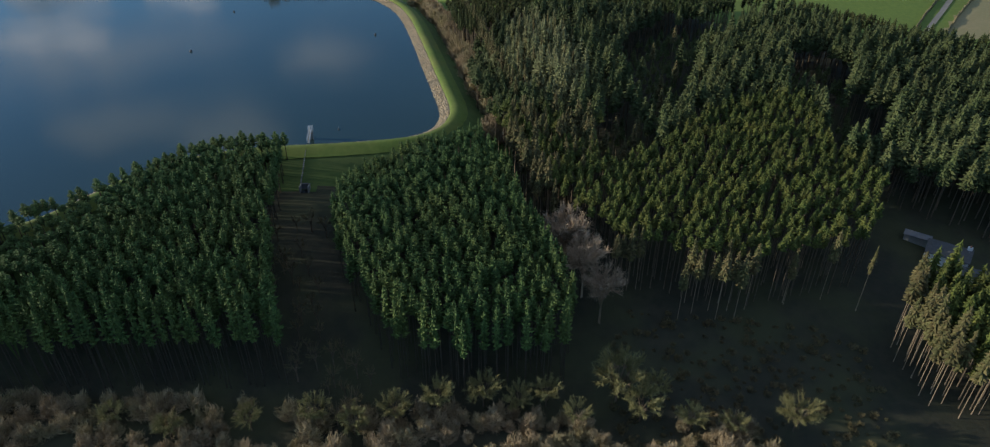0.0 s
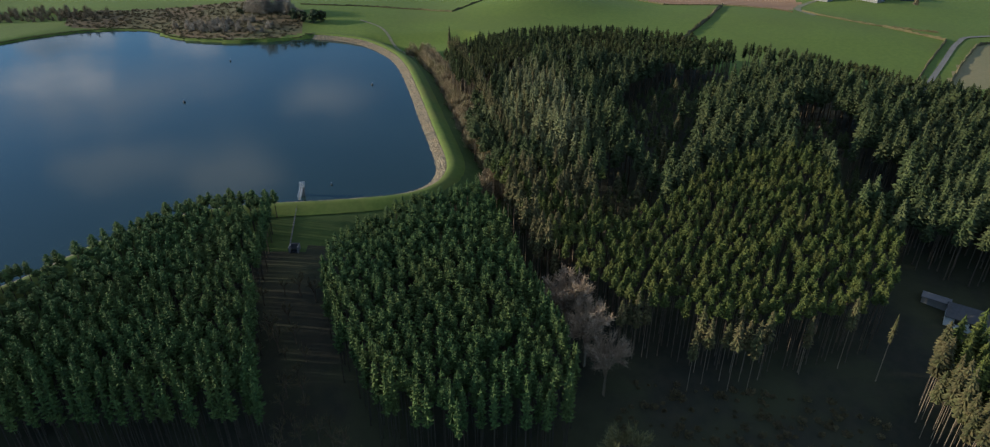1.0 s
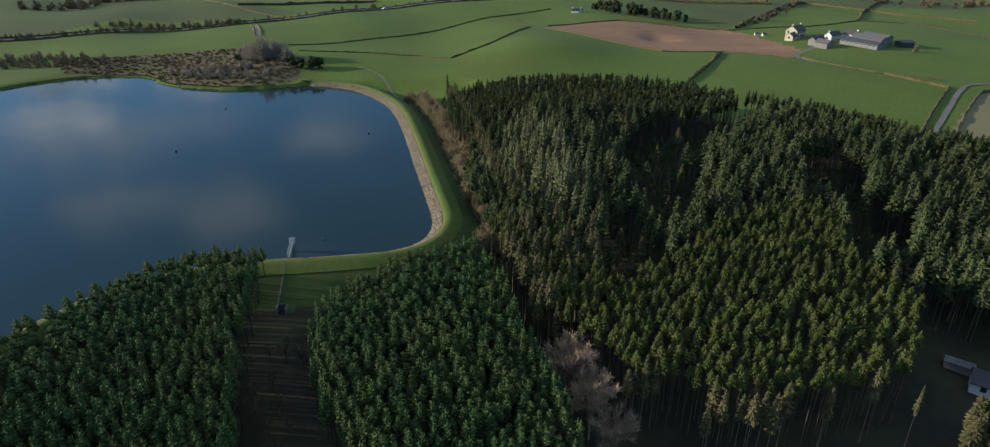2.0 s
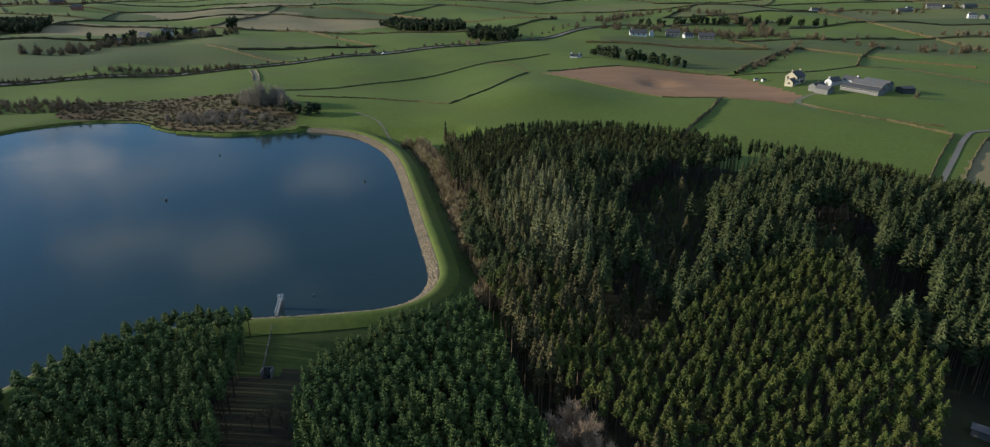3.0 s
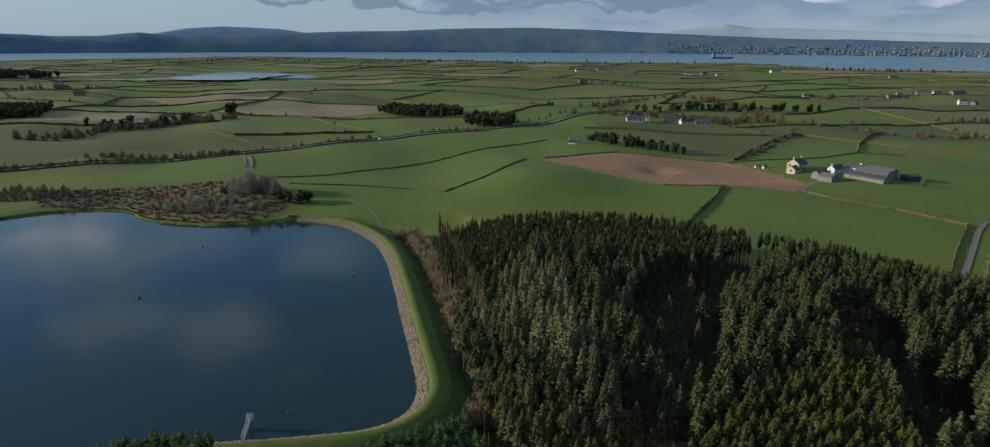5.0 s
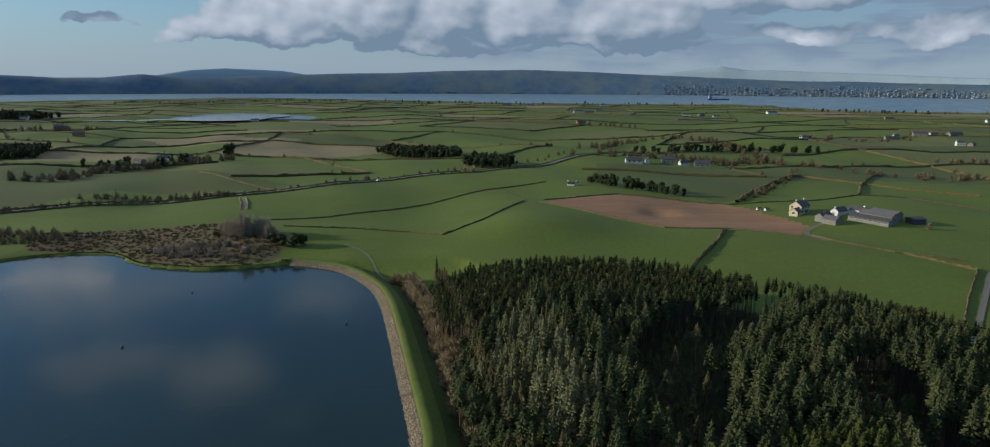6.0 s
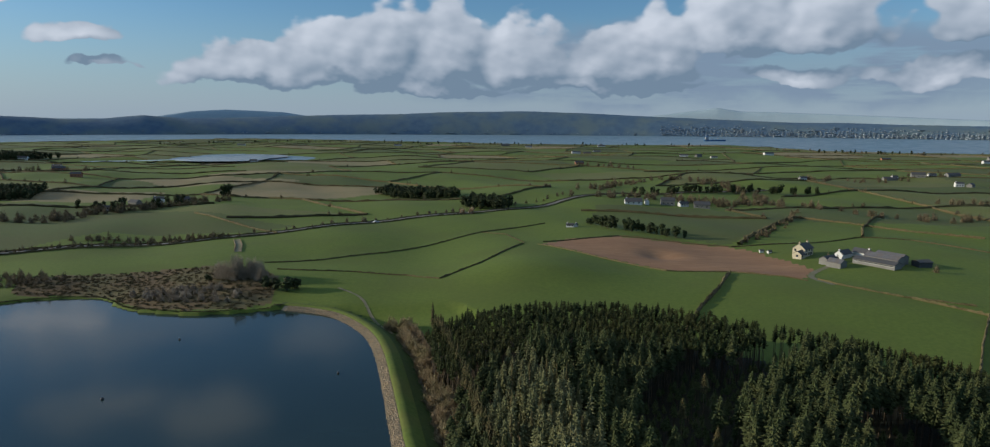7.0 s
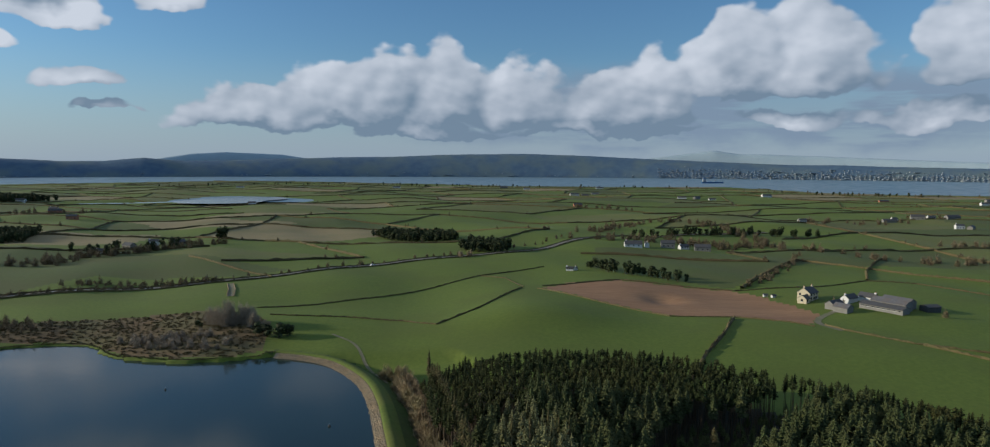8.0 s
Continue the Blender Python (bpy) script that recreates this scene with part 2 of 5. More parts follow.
M = {
    "lake": water("reservoir_water", (0.017, 0.029, 0.027), 0.07, 0.35, 0.2),
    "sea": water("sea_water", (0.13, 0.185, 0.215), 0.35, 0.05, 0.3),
    "pasture": material("pasture_grass", (0.089, 0.127, 0.017), (0.115, 0.152, 0.022), 0.6, (0.084, 0.105, 0.020), 0.02, bump=0.3),
    "pasture_dull": material("old_grass", (0.100, 0.120, 0.028), (0.128, 0.142, 0.036), 0.5, (0.128, 0.118, 0.043), 0.015, bump=0.3),
    "pasture_dark": material("winter_grass", (0.070, 0.092, 0.021), (0.086, 0.108, 0.027), 0.5, (0.088, 0.088, 0.030), 0.015, bump=0.3),
    "stubble": material("stubble", (0.24, 0.19, 0.095), (0.20, 0.17, 0.08), 0.8, (0.15, 0.15, 0.06), 0.02, bump=0.4),
    "plough": material("ploughed_soil", (0.23, 0.13, 0.065), (0.30, 0.18, 0.095), 0.5, (0.18, 0.10, 0.055), 0.03, bump=0.5, depth=0.12, stretch=(0.25, 1.6, 1)),
    "rough": material("rough_heath", (0.150, 0.100, 0.047), (0.100, 0.074, 0.034), 0.5, (0.12, 0.12, 0.045), 0.05, bump=0.8, depth=0.3),
    # litter under the trees, its colour darkened further for their shade
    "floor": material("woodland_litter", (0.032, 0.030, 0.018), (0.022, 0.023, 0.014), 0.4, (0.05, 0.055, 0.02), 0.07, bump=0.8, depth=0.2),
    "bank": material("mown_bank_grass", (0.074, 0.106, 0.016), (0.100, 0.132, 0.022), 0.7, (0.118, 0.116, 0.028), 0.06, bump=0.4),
    # outer slope: longer grass, its colour darkened further for the shade there
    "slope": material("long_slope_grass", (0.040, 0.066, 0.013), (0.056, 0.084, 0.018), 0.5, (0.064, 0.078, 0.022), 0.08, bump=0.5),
    "stone": material("pitching_stone", (0.250, 0.200, 0.130), (0.190, 0.156, 0.105), 3.0, (0.260, 0.195, 0.110), 0.3, bump=0.5, island=0.4),
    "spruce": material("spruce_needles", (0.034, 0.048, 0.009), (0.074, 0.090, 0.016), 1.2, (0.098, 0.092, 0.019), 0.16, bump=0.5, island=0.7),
    "pine": material("pine_needles", (0.032, 0.060, 0.015), (0.072, 0.108, 0.028), 1.2, (0.083, 0.098, 0.023), 0.06, bump=0.5, island=0.7),
    "fir": material("grey_spruce_needles", (0.028, 0.040, 0.012), (0.055, 0.069, 0.021), 1.2, (0.083, 0.090, 0.031), 0.13, bump=0.5, island=0.7, amount=0.7),
    "ever": material("evergreen_leaves", (0.02, 0.035, 0.012), (0.045, 0.06, 0.02), 1.0, (0.05, 0.05, 0.022), 0.1, bump=0.4, island=0.6),
    "blue": material("blue_car_paint", (0.05, 0.16, 0.42), (0.06, 0.18, 0.45), 2.0, rough=0.3, bump=0, spec=0.5),
    # town walls, dimmed and blued in the base colour for distance haze
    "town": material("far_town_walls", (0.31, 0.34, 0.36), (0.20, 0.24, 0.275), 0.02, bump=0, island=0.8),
    "track": material("pale_gravel", (0.20, 0.18, 0.12), (0.16, 0.15, 0.09), 0.8, (0.12, 0.14, 0.05), 0.1),
    "hull": material("ship_paint", (0.07, 0.15, 0.30), (0.08, 0.17, 0.33), 0.1, rough=0.5, bump=0),
    # darker copy of the spruce needles: the rear block's backlit shade, in colour
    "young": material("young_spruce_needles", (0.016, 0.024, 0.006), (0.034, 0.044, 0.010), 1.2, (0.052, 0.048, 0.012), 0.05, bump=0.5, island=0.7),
    # browned needles, warmed further in colour for sun on the edge rows
    "larch": material("browned_needles", (0.098, 0.076, 0.031), (0.068, 0.066, 0.023), 1.2, (0.055, 0.066, 0.020), 0.3, bump=0.5, island=0.7),
    # pale with lichen, and with strong sun put into the colour
    "sunlit_fir": material("lichened_spruce_needles", (0.092, 0.100, 0.040), (0.150, 0.154, 0.064), 1.2, (0.175, 0.160, 0.072), 0.14, bump=0.5, island=0.6),
    # darker copy of conifer_bark: the plantation's shade is in its colour
    "shaded_bark": material("shaded_pine_bark", (0.040, 0.032, 0.022), (0.060, 0.048, 0.032), 3.0, (0.035, 0.040, 0.022), 0.5, bump=0.6),
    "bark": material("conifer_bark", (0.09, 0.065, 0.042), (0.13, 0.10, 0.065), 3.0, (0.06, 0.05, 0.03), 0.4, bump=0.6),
    # pale for dead stems, and for sun painted onto the edge trunks
    "pale_bark": material("pale_dead_bark", (0.255, 0.194, 0.126), (0.180, 0.137, 0.084), 2.0, bump=0.4),
    "twig": material("bare_twigs", (0.23, 0.175, 0.100), (0.32, 0.245, 0.145), 0.7, (0.19, 0.185, 0.08), 0.12, bump=0, island=0.6),
    "dome_twig": material("hazy_twigs", (0.26, 0.22, 0.16), (0.34, 0.29, 0.215), 0.5, bump=0, island=0.5),
    "far_twig": material("far_winter_twigs", (0.135, 0.108, 0.064), (0.185, 0.148, 0.09), 0.3, (0.12, 0.10, 0.05), 0.03, bump=0, island=0.6),
    "red_twig": material("birch_twigs", (0.30, 0.22, 0.14), (0.40, 0.30, 0.20), 0.9, bump=0, island=0.5),
    "willow": material("lichened_twigs", (0.150, 0.142, 0.054), (0.220, 0.198, 0.080), 0.9, bump=0, island=0.5),
    "hedge": material("hedge_leaf", (0.075, 0.070, 0.028), (0.115, 0.095, 0.042), 0.8, (0.12, 0.085, 0.04), 0.03, bump=0.6, island=0.6),
    # far slopes: distance haze is put into these base colours
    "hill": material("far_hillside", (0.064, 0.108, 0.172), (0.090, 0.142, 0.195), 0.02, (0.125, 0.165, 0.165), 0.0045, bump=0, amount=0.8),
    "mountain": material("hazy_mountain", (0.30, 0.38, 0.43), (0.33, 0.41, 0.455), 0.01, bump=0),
    "asphalt": material("lane_asphalt", (0.15, 0.14, 0.12), (0.18, 0.165, 0.14), 1.0, (0.11, 0.11, 0.08), 0.1),
    "render": material("cream_render", (0.490, 0.436, 0.312), (0.449, 0.396, 0.282), 0.8, (0.374, 0.330, 0.240), 0.4, bump=0.1),
    "white": material("white_render", (0.624, 0.624, 0.608), (0.576, 0.576, 0.560), 0.8, (0.496, 0.496, 0.464), 0.4, bump=0.1),
    "slate": material("roof_slate", (0.055, 0.057, 0.062), (0.08, 0.08, 0.082), 2.0, (0.07, 0.065, 0.055), 0.4, rough=0.7),
    "tin": material("corrugated_iron", (0.13, 0.13, 0.135), (0.10, 0.10, 0.105), 0.7, (0.13, 0.10, 0.075), 0.3, rough=0.6),
    "concrete": material("grey_concrete", (0.22, 0.215, 0.195), (0.18, 0.175, 0.16), 1.0, (0.15, 0.145, 0.13), 0.2),
    "brick": material("red_brick", (0.33, 0.15, 0.09), (0.27, 0.13, 0.08), 1.5, bump=0.3),
    "steel": material("galvanised_steel", (0.46, 0.47, 0.48), (0.38, 0.39, 0.40), 3.0, rough=0.45, spec=0.6),
    "glass": material("dark_window", (0.02, 0.025, 0.03), (0.03, 0.035, 0.04), 2.0, rough=0.1, bump=0, spec=0.6),
}


# ---- mesh helpers ----
def mesh_of(name, verts, faces, mats, index=None, smooth=False):
    me = bpy.data.meshes.new(name)
    verts, faces = np.asarray(verts, "f4").reshape(-1, 3), np.asarray(faces, "i4")
    k = faces.shape[1]
    me.vertices.add(len(verts))
    me.vertices.foreach_set("co", verts.ravel())
    me.loops.add(faces.size)
    me.loops.foreach_set("vertex_index", faces.ravel())
    me.polygons.add(len(faces))
    me.polygons.foreach_set("loop_start", np.arange(0, faces.size, k, dtype="i4"))
    if index is not None:
        me.polygons.foreach_set("material_index", np.asarray(index, "i4"))
    me.polygons.foreach_set("use_smooth", np.full(len(faces), smooth))
    for m in mats:
        me.materials.append(m)
    me.update(calc_edges=True)
    me.validate()
    return me


def part(name, bm, mat, parent, label=""):
    me = bpy.data.meshes.new(name)
    bm.to_mesh(me)
    bm.free()
    me.materials.append(mat)
    ob = new(name, me)
    ob.parent = parent
    return tagged(ob, label)


def curve_through(points, step):
    """A smooth line through plan points, resampled every step metres."""
    p = np.array(points, float)
    q = np.vstack([2 * p[0] - p[1], p, 2 * p[-1] - p[-2]])
    out = []
    for i in range(1, len(q) - 2):
        a, b, c, d = q[i - 1:i + 3]
        for s in np.linspace(0, 1, 24, endpoint=False):
            out.append(0.5 * (2 * b + (c - a) * s + (2 * a - 5 * b + 4 * c - d) * s * s + (3 * b - a - 3 * c + d) * s ** 3))
    out = np.array(out + [p[-1]])
    run = np.r_[0, np.cumsum(np.hypot(*np.diff(out, axis=0).T))]
    s = np.linspace(0, run[-1], max(2, int(run[-1] / step) + 1))
    return np.c_[np.interp(s, run, out[:, 0]), np.interp(s, run, out[:, 1])]


def inside(x, y, poly):
    poly = np.asarray(poly, float)
    if np.size(x) < 64:
        px, py = np.asarray(x, float).reshape(-1, 1), np.asarray(y, float).reshape(-1, 1)
        A, B = poly, np.roll(poly, -1, axis=0)
        with np.errstate(divide="ignore", invalid="ignore"):
            cross = ((A[:, 1] > py) != (B[:, 1] > py)) & (px < (B[:, 0] - A[:, 0]) * (py - A[:, 1]) / (B[:, 1] - A[:, 1]) + A[:, 0])
        return (cross.sum(1) % 2 == 1).reshape(np.shape(x))
    hit = np.zeros(np.shape(x), bool)
    for (x0, y0), (x1, y1) in zip(poly, np.roll(poly, -1, axis=0)):
        if y0 != y1:
            hit ^= ((y0 > y) != (y1 > y)) & (x < (x1 - x0) * (y - y0) / (y1 - y0) + x0)
    return hit


def gap_to(x, y, line, closed=False):
    """Distance in plan from points to a line."""
    x, y = np.asarray(x, float), np.asarray(y, float)
    pts = np.asarray(line, float)
    A, B = (pts, np.roll(pts, -1, axis=0)) if closed else (pts[:-1], pts[1:])
    if x.size < 64:
        D = B - A
        px, py = x.reshape(-1, 1) - A[:, 0], y.reshape(-1, 1) - A[:, 1]
        s = np.clip((px * D[:, 0] + py * D[:, 1]) / ((D * D).sum(1) + 1e-9), 0, 1)
        return np.hypot(px - s * D[:, 0], py - s * D[:, 1]).min(1).reshape(x.shape)
    best = np.full(x.shape, 1e9)
    for (x0, y0), (x1, y1) in zip(A, B):
        dx, dy = x1 - x0, y1 - y0
        s = np.clip(((x - x0) * dx + (y - y0) * dy) / (dx * dx + dy * dy + 1e-9), 0, 1)
        best = np.minimum(best, np.hypot(x - x0 - s * dx, y - y0 - s * dy))
    return best


def smooth(v, lo, hi):
    s = np.clip((v - lo) / (hi - lo), 0, 1)
    return s * s * (3 - 2 * s)


# ---- the lie of the land: reservoir level is z = 0 ----
BANK = curve_through([(-262, 112), (-190, 110), (-140, 110), (-114, 108), (-101, 107), (-94, 110), (-88, 117), (-81, 130), (-71, 139.5), (-58, 144.8), (-46, 146.6), (-34, 148.2), (-22.5, 150.6), (-17, 154),
                      (-14, 159), (-13, 167), (-15, 178), (-20, 200), (-26.5, 229), (-34, 259), (-42, 279), (-55, 297), (-67, 305), (-80, 309)], 2.0)
SHORE = curve_through([(-80, 309), (-86, 307), (-99, 302), (-115, 300.5), (-136, 305), (-149, 313), (-158, 322), (-172, 324), (-192, 318), (-210, 300), (-228, 262),
                       (-256, 190), (-266, 135), (-262, 112)], 5.0)
LAKE = np.vstack([BANK, SHORE[1:-1]])
SEA_Z = -8.0
COAST_AZ = (-180, -60, -35, -27.5, -18.8, -8.9, 1.6, 12, 19.4, 26, 32, 36.4, 60, 180)
COAST_R = (3500, 3000, 3037, 3200, 3380, 2940, 2593, 2575, 2718, 2294, 2270, 2325, 2400, 3500)


def coast(x, y):
    return np.interp(np.degrees(np.arctan2(x, y)), COAST_AZ, COAST_R)


def land(x, y):
    x, y = np.asarray(x, float), np.asarray(y, float)
    east = np.interp(y, (-3000, 0, 60, 80, 92, 105, 130, 150, 180, 240, 290, 340, 460, 600, 800, 1200, 1500, 2000, 2600, 4000),
                     (-30, -22, -21.5, -20, -17.8, -14.8, -11.5, -8.5, -4.5, 0, 4, 6.5, 6.5, 5, 3, -2, -4, -4.5, -5, -5))
    west = np.interp(y, (-3000, 0, 60, 80, 90, 105, 120, 132, 150, 300, 340, 400, 600, 800, 1200, 1500, 2000, 2600, 4000),
                     (-30, -23, -22, -21, -17.5, -11, -6.3, -3.9, -3.5, 0.9, 2.5, 3.5, 4, 2, -2, -4, -4.5, -5, -5))
    z = west + (east - west) * smooth(x, -45, 20)
    r = np.hypot(x, y)
    far = smooth(y, 430, 900) * (1 - smooth(r - coast(x, y), -900, -150))
    z = z + far * (3.2 * np.sin(x / 71 + 0.8) * np.sin(y / 96 + 1.1) + 2.6 * np.sin(x / 143 - y / 118) + 2.0 * np.sin(x / 47 + y / 160 + 2))
    z = z + smooth(y, 300, 330) * (0.9 * np.sin(x / 33 + 1.0) * np.sin(y / 27) - 2.6 * np.exp(-((x - 92) / 9) ** 2 - ((y - 394) / 11) ** 2))
    z = z + smooth(y, 300, 345) * (1 - smooth(y, 900, 1400)) * (1.1 * np.sin(x / 26 + 0.6 * np.sin(y / 41)) * np.sin(y / 58 + 0.7) + 0.5 * np.sin(x / 12.5 + y / 31))
    z = z + 4.2 * np.exp(-((x - 18) / 34) ** 2 - ((y - 342) / 30) ** 2) + 1.2 * np.exp(-((x - 150) / 40) ** 2 - ((y - 300) / 25) ** 2)
    z = z + 3.2 * np.exp(-((x + 86) / 38) ** 2 - ((y - 354) / 30) ** 2)
    z = np.maximum(z, np.where(y > 800, -6.2, -99))
    pond = np.maximum(np.exp(-(((x + 560) / 175) ** 2 + ((y - 1540) / 230) ** 2) ** 2), np.exp(-(((x + 690) / 150) ** 2 + ((y - 1405 - 0.4 * (x + 690)) / 90) ** 2) ** 2))
    z = z * (1 - pond) - 11 * pond
    z = z - 22 * smooth(r - coast(x, y), -15, 60)
    near = (x > -330) & (x < 60) & (y > -80) & (y < 420)
    d = np.full(z.shape, 400.0)
    d[near] = gap_to(x[near], y[near], LAKE, True) * np.where(inside(x[near], y[near], LAKE), -1, 1)
    made = smooth(312 - y, 0, 14) * (x > -165)
    z = np.where(near & (d < 40) & (y > 140) & (x > -75) & (made > 0), np.minimum(z, z * (1 - made) + made * (-2.6 + 0.12 * np.maximum(d - 8, 0))), z)
    z = np.where(near & (made < 0.5) & (d > -3), np.minimum(z, 0.35 + 0.13 * d), z)
    z = np.where(d < -1, np.minimum(z, -5.0), z)
    return z


def stand(x, y):
    """The height on which things stand: the land, or the embankment laid on it."""
    x, y = np.atleast_1d(np.asarray(x, float)), np.atleast_1d(np.asarray(y, float))
    return np.maximum(land(x, y), bank_top(x, y))


def bank_top(x, y):
    """The embankment's height, from its crest down the outer slope."""
    d = gap_to(x, y, BANK) * np.where(inside(x, y, LAKE), -1, 1)
    return np.interp(d, (1.1, 1.2, 3.2, 4.4, 19, 19.1), (-99, 1.6, 2.0, 1.4, -7.4, -99))


def stand1(x, y):
    return float(stand(x, y)[0])


def sheet():
    """The ground: one sheet, finest round the reservoir, out past the coast."""
    ys = [-3000, -2000, -1300, -800, -500, -300]
    ys += list(np.arange(-200, 60, 12)) + list(np.arange(60, 340, 2.2))
    while ys[-1] < 4400:
        ys.append(ys[-1] + max(2.2, ys[-1] * 0.0105))
    ys = np.array(ys)
    us = np.linspace(-1, 1, 321)
    us = np.sign(us) * (0.75 * np.abs(us) + 0.25 * np.abs(us) ** 2)
    wide = np.maximum(330, np.abs(ys) * 1.0 + 100)
    X, Y = us[None, :] * wide[:, None], np.repeat(ys[:, None], len(us), 1)
    Z = land(X, Y)
    near = (X > -300) & (X < 30) & (Y > 60) & (Y < 345)
    Z[near] = np.maximum(Z[near], bank_top(X[near], Y[near]) - 0.15)
    n, k = X.shape
    i = np.arange((n - 1) * k).reshape(n - 1, k)[:, :-1].ravel()
    faces = np.c_[i, i + 1, i + k + 1, i + k]
    return np.c_[X.ravel(), Y.ravel(), Z.ravel()], faces
from mathutils.geometry import tessellate_polygon



# ---- fields ----
def lattice():
    """Corners of the farther fields: a turned, uneven grid."""
    rng = np.random.default_rng(5)
    turn, wide, deep = radians(-14), 175.0, 118.0
    cells, hedges = [], []
    ni, nj = 44, 36
    P = np.zeros((ni, nj, 2))
    for i in range(ni):
        for j in range(nj):
            u, v = (i - ni / 2 + 0.5 * (j % 2) * 0.5) * wide, 455 + j * deep * (0.8 + 0.02 * j)
            u, v = u + rng.uniform(-48, 48), v + rng.uniform(-30, 30) + 26 * math.sin(i * 1.3)
            P[i, j] = u * math.cos(turn) - (v - 455) * math.sin(turn) * 0.6, v + u * math.sin(turn) * 0.5
    for i in range(ni - 1):
        for j in range(nj - 1):
            cells.append((P[i, j], P[i + 1, j], P[i + 1, j + 1], P[i, j + 1]))
            if rng.random() < 0.86:
                hedges.append((P[i, j], P[i + 1, j]))
            if rng.random() < 0.72:
                hedges.append((P[i, j], P[i, j + 1]))
    kinds = rng.choice([0, 0, 0, 1, 1, 2, 3], len(cells), p=[0.2, 0.2, 0.12, 0.16, 0.12, 0.16, 0.04])
    return cells, kinds, hedges


CELLS, CELL_KIND, FAR_HEDGES = lattice()
PLOUGH = [(31, 416), (58, 381), (86, 356), (115, 353), (141, 337), (156, 359), (153, 380), (146, 408), (138, 420), (116, 429), (78, 439), (48, 434)]
BROWN_FAR = [(158, 237), (176, 259), (198, 283), (230, 286), (300, 286), (300, 230)]
HEATH = [(-215, 351), (-198, 352), (-176, 357), (-152, 364), (-131, 368), (-107, 361), (-91, 342), (-87, 313), (-98, 305.5), (-116, 302.5), (-136, 307), (-148, 315), (-157, 323.5), (-172, 326), (-197, 324)]
TAN_FIELDS = [[(-502, 751), (-388, 730), (-330, 745), (-311, 640), (-385, 636), (-480, 660)], [(-462, 920), (-374, 955), (-231, 870), (-220, 790), (-357, 805)]]
DARK_FIELDS = [[(-520, 560), (-430, 640), (-330, 600), (-300, 560), (-240, 470), (-258, 410), (-330, 377), (-420, 338), (-560, 400)], [(-366, 561), (-240, 468), (-150, 476), (-130, 500), (-224, 563), (-300, 590)], [(70, 500), (118, 445), (140, 425), (229, 537), (176, 590), (90, 590)]]
NEAR_WOOD = [(-130, -200), (-95, 60), (-90, 118), (-70, 136), (-46, 139), (-20, 146), (-5, 152), (0, 168), (-12, 215), (-30, 282), (-20, 262), (30, 272), (60, 268), (90, 246), (130, 214), (200, 150), (330, 90), (330, -200)]
LANE = [(141, 224), (151, 236), (172, 262), (191, 285), (204, 293), (250, 296), (330, 290)]
ROAD = [(-420, 330), (-330, 370), (-254, 405), (-230, 420), (-204, 435), (-159, 457), (-116, 484), (-75, 526), (-13, 560), (31, 582), (73, 634), (130, 690), (300, 760)]


def build_ground():
    v, f = sheet()
    c = v[f].mean(1)
    x, y = c[:, 0], c[:, 1]
    names = ["pasture", "pasture_dull", "pasture_dark", "stubble", "plough", "rough", "floor", "slope"]
    idx = np.zeros(len(f), int)
    far = y > 430
    for cell, kind in zip(CELLS, CELL_KIND):
        q = np.array(cell)
        box = far & (x > q[:, 0].min()) & (x < q[:, 0].max()) & (y > q[:, 1].min()) & (y < q[:, 1].max())
        w = np.flatnonzero(box)
        idx[w[inside(x[w], y[w], q)]] = kind
    bright = inside(x, y, np.array([(-250, 400), (-115, 480), (-13, 568), (60, 500), (90, 440), (330, 420), (330, 250), (-60, 300), (-250, 340)]))
    idx[bright] = 0
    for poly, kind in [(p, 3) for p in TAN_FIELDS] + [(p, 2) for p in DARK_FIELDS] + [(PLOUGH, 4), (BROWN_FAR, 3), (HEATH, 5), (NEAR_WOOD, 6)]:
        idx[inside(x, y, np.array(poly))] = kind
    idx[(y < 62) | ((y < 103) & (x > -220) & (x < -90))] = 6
    w = np.flatnonzero((x > -300) & (x < 30) & (y > 60) & (y < 345))
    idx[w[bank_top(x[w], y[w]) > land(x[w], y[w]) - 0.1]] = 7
    me = mesh_of("ground", v, f, [M[n] for n in names], idx, smooth=True)
    return tagged(new("ground", me), "green pasture land with ploughed, stubble and heath patches", "ground", kind="structure")


build_ground()


def flat(name, outline, z, mat, label, category):
    pts = [Vector((a, b, z)) for a, b in outline]
    me = bpy.data.meshes.new(name)
    me.from_pydata([tuple(p) for p in pts], [], [tuple(f) for f in tessellate_polygon([pts])])
    me.materials.append(mat)
    for p in me.polygons:
        if p.normal.z < 0:
            p.flip()
    me.update()
    return tagged(new(name, me), label, category, kind="structure")


def offset(line, d):
    t = np.gradient(line, axis=0)
    t /= np.hypot(t[:, 0], t[:, 1])[:, None]
    return line + d * np.c_[t[:, 1], -t[:, 0]]


wide_lake = np.vstack([offset(BANK, 1.5), offset(SHORE[1:-1], 3.0)])
flat("water", wide_lake, 0.0, M["lake"], "calm dark blue reservoir water reflecting clouds", "reservoir")
flat("pond", [(-560 + 95 * math.cos(a / 8) + 18 * math.sin(a / 3), 1540 + 150 * math.sin(a / 8)) for a in range(50)], -5.6, M["lake"], "distant pale pond between fields", "pond")
flat("pond_arm", [(-800, 1372), (-690, 1425), (-630, 1476), (-612, 1456), (-672, 1398), (-768, 1344)], -5.5, M["lake"], "narrow pale arm of the distant pond", "pond")
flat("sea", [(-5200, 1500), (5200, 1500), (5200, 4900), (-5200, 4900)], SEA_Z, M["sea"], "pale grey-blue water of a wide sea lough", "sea")


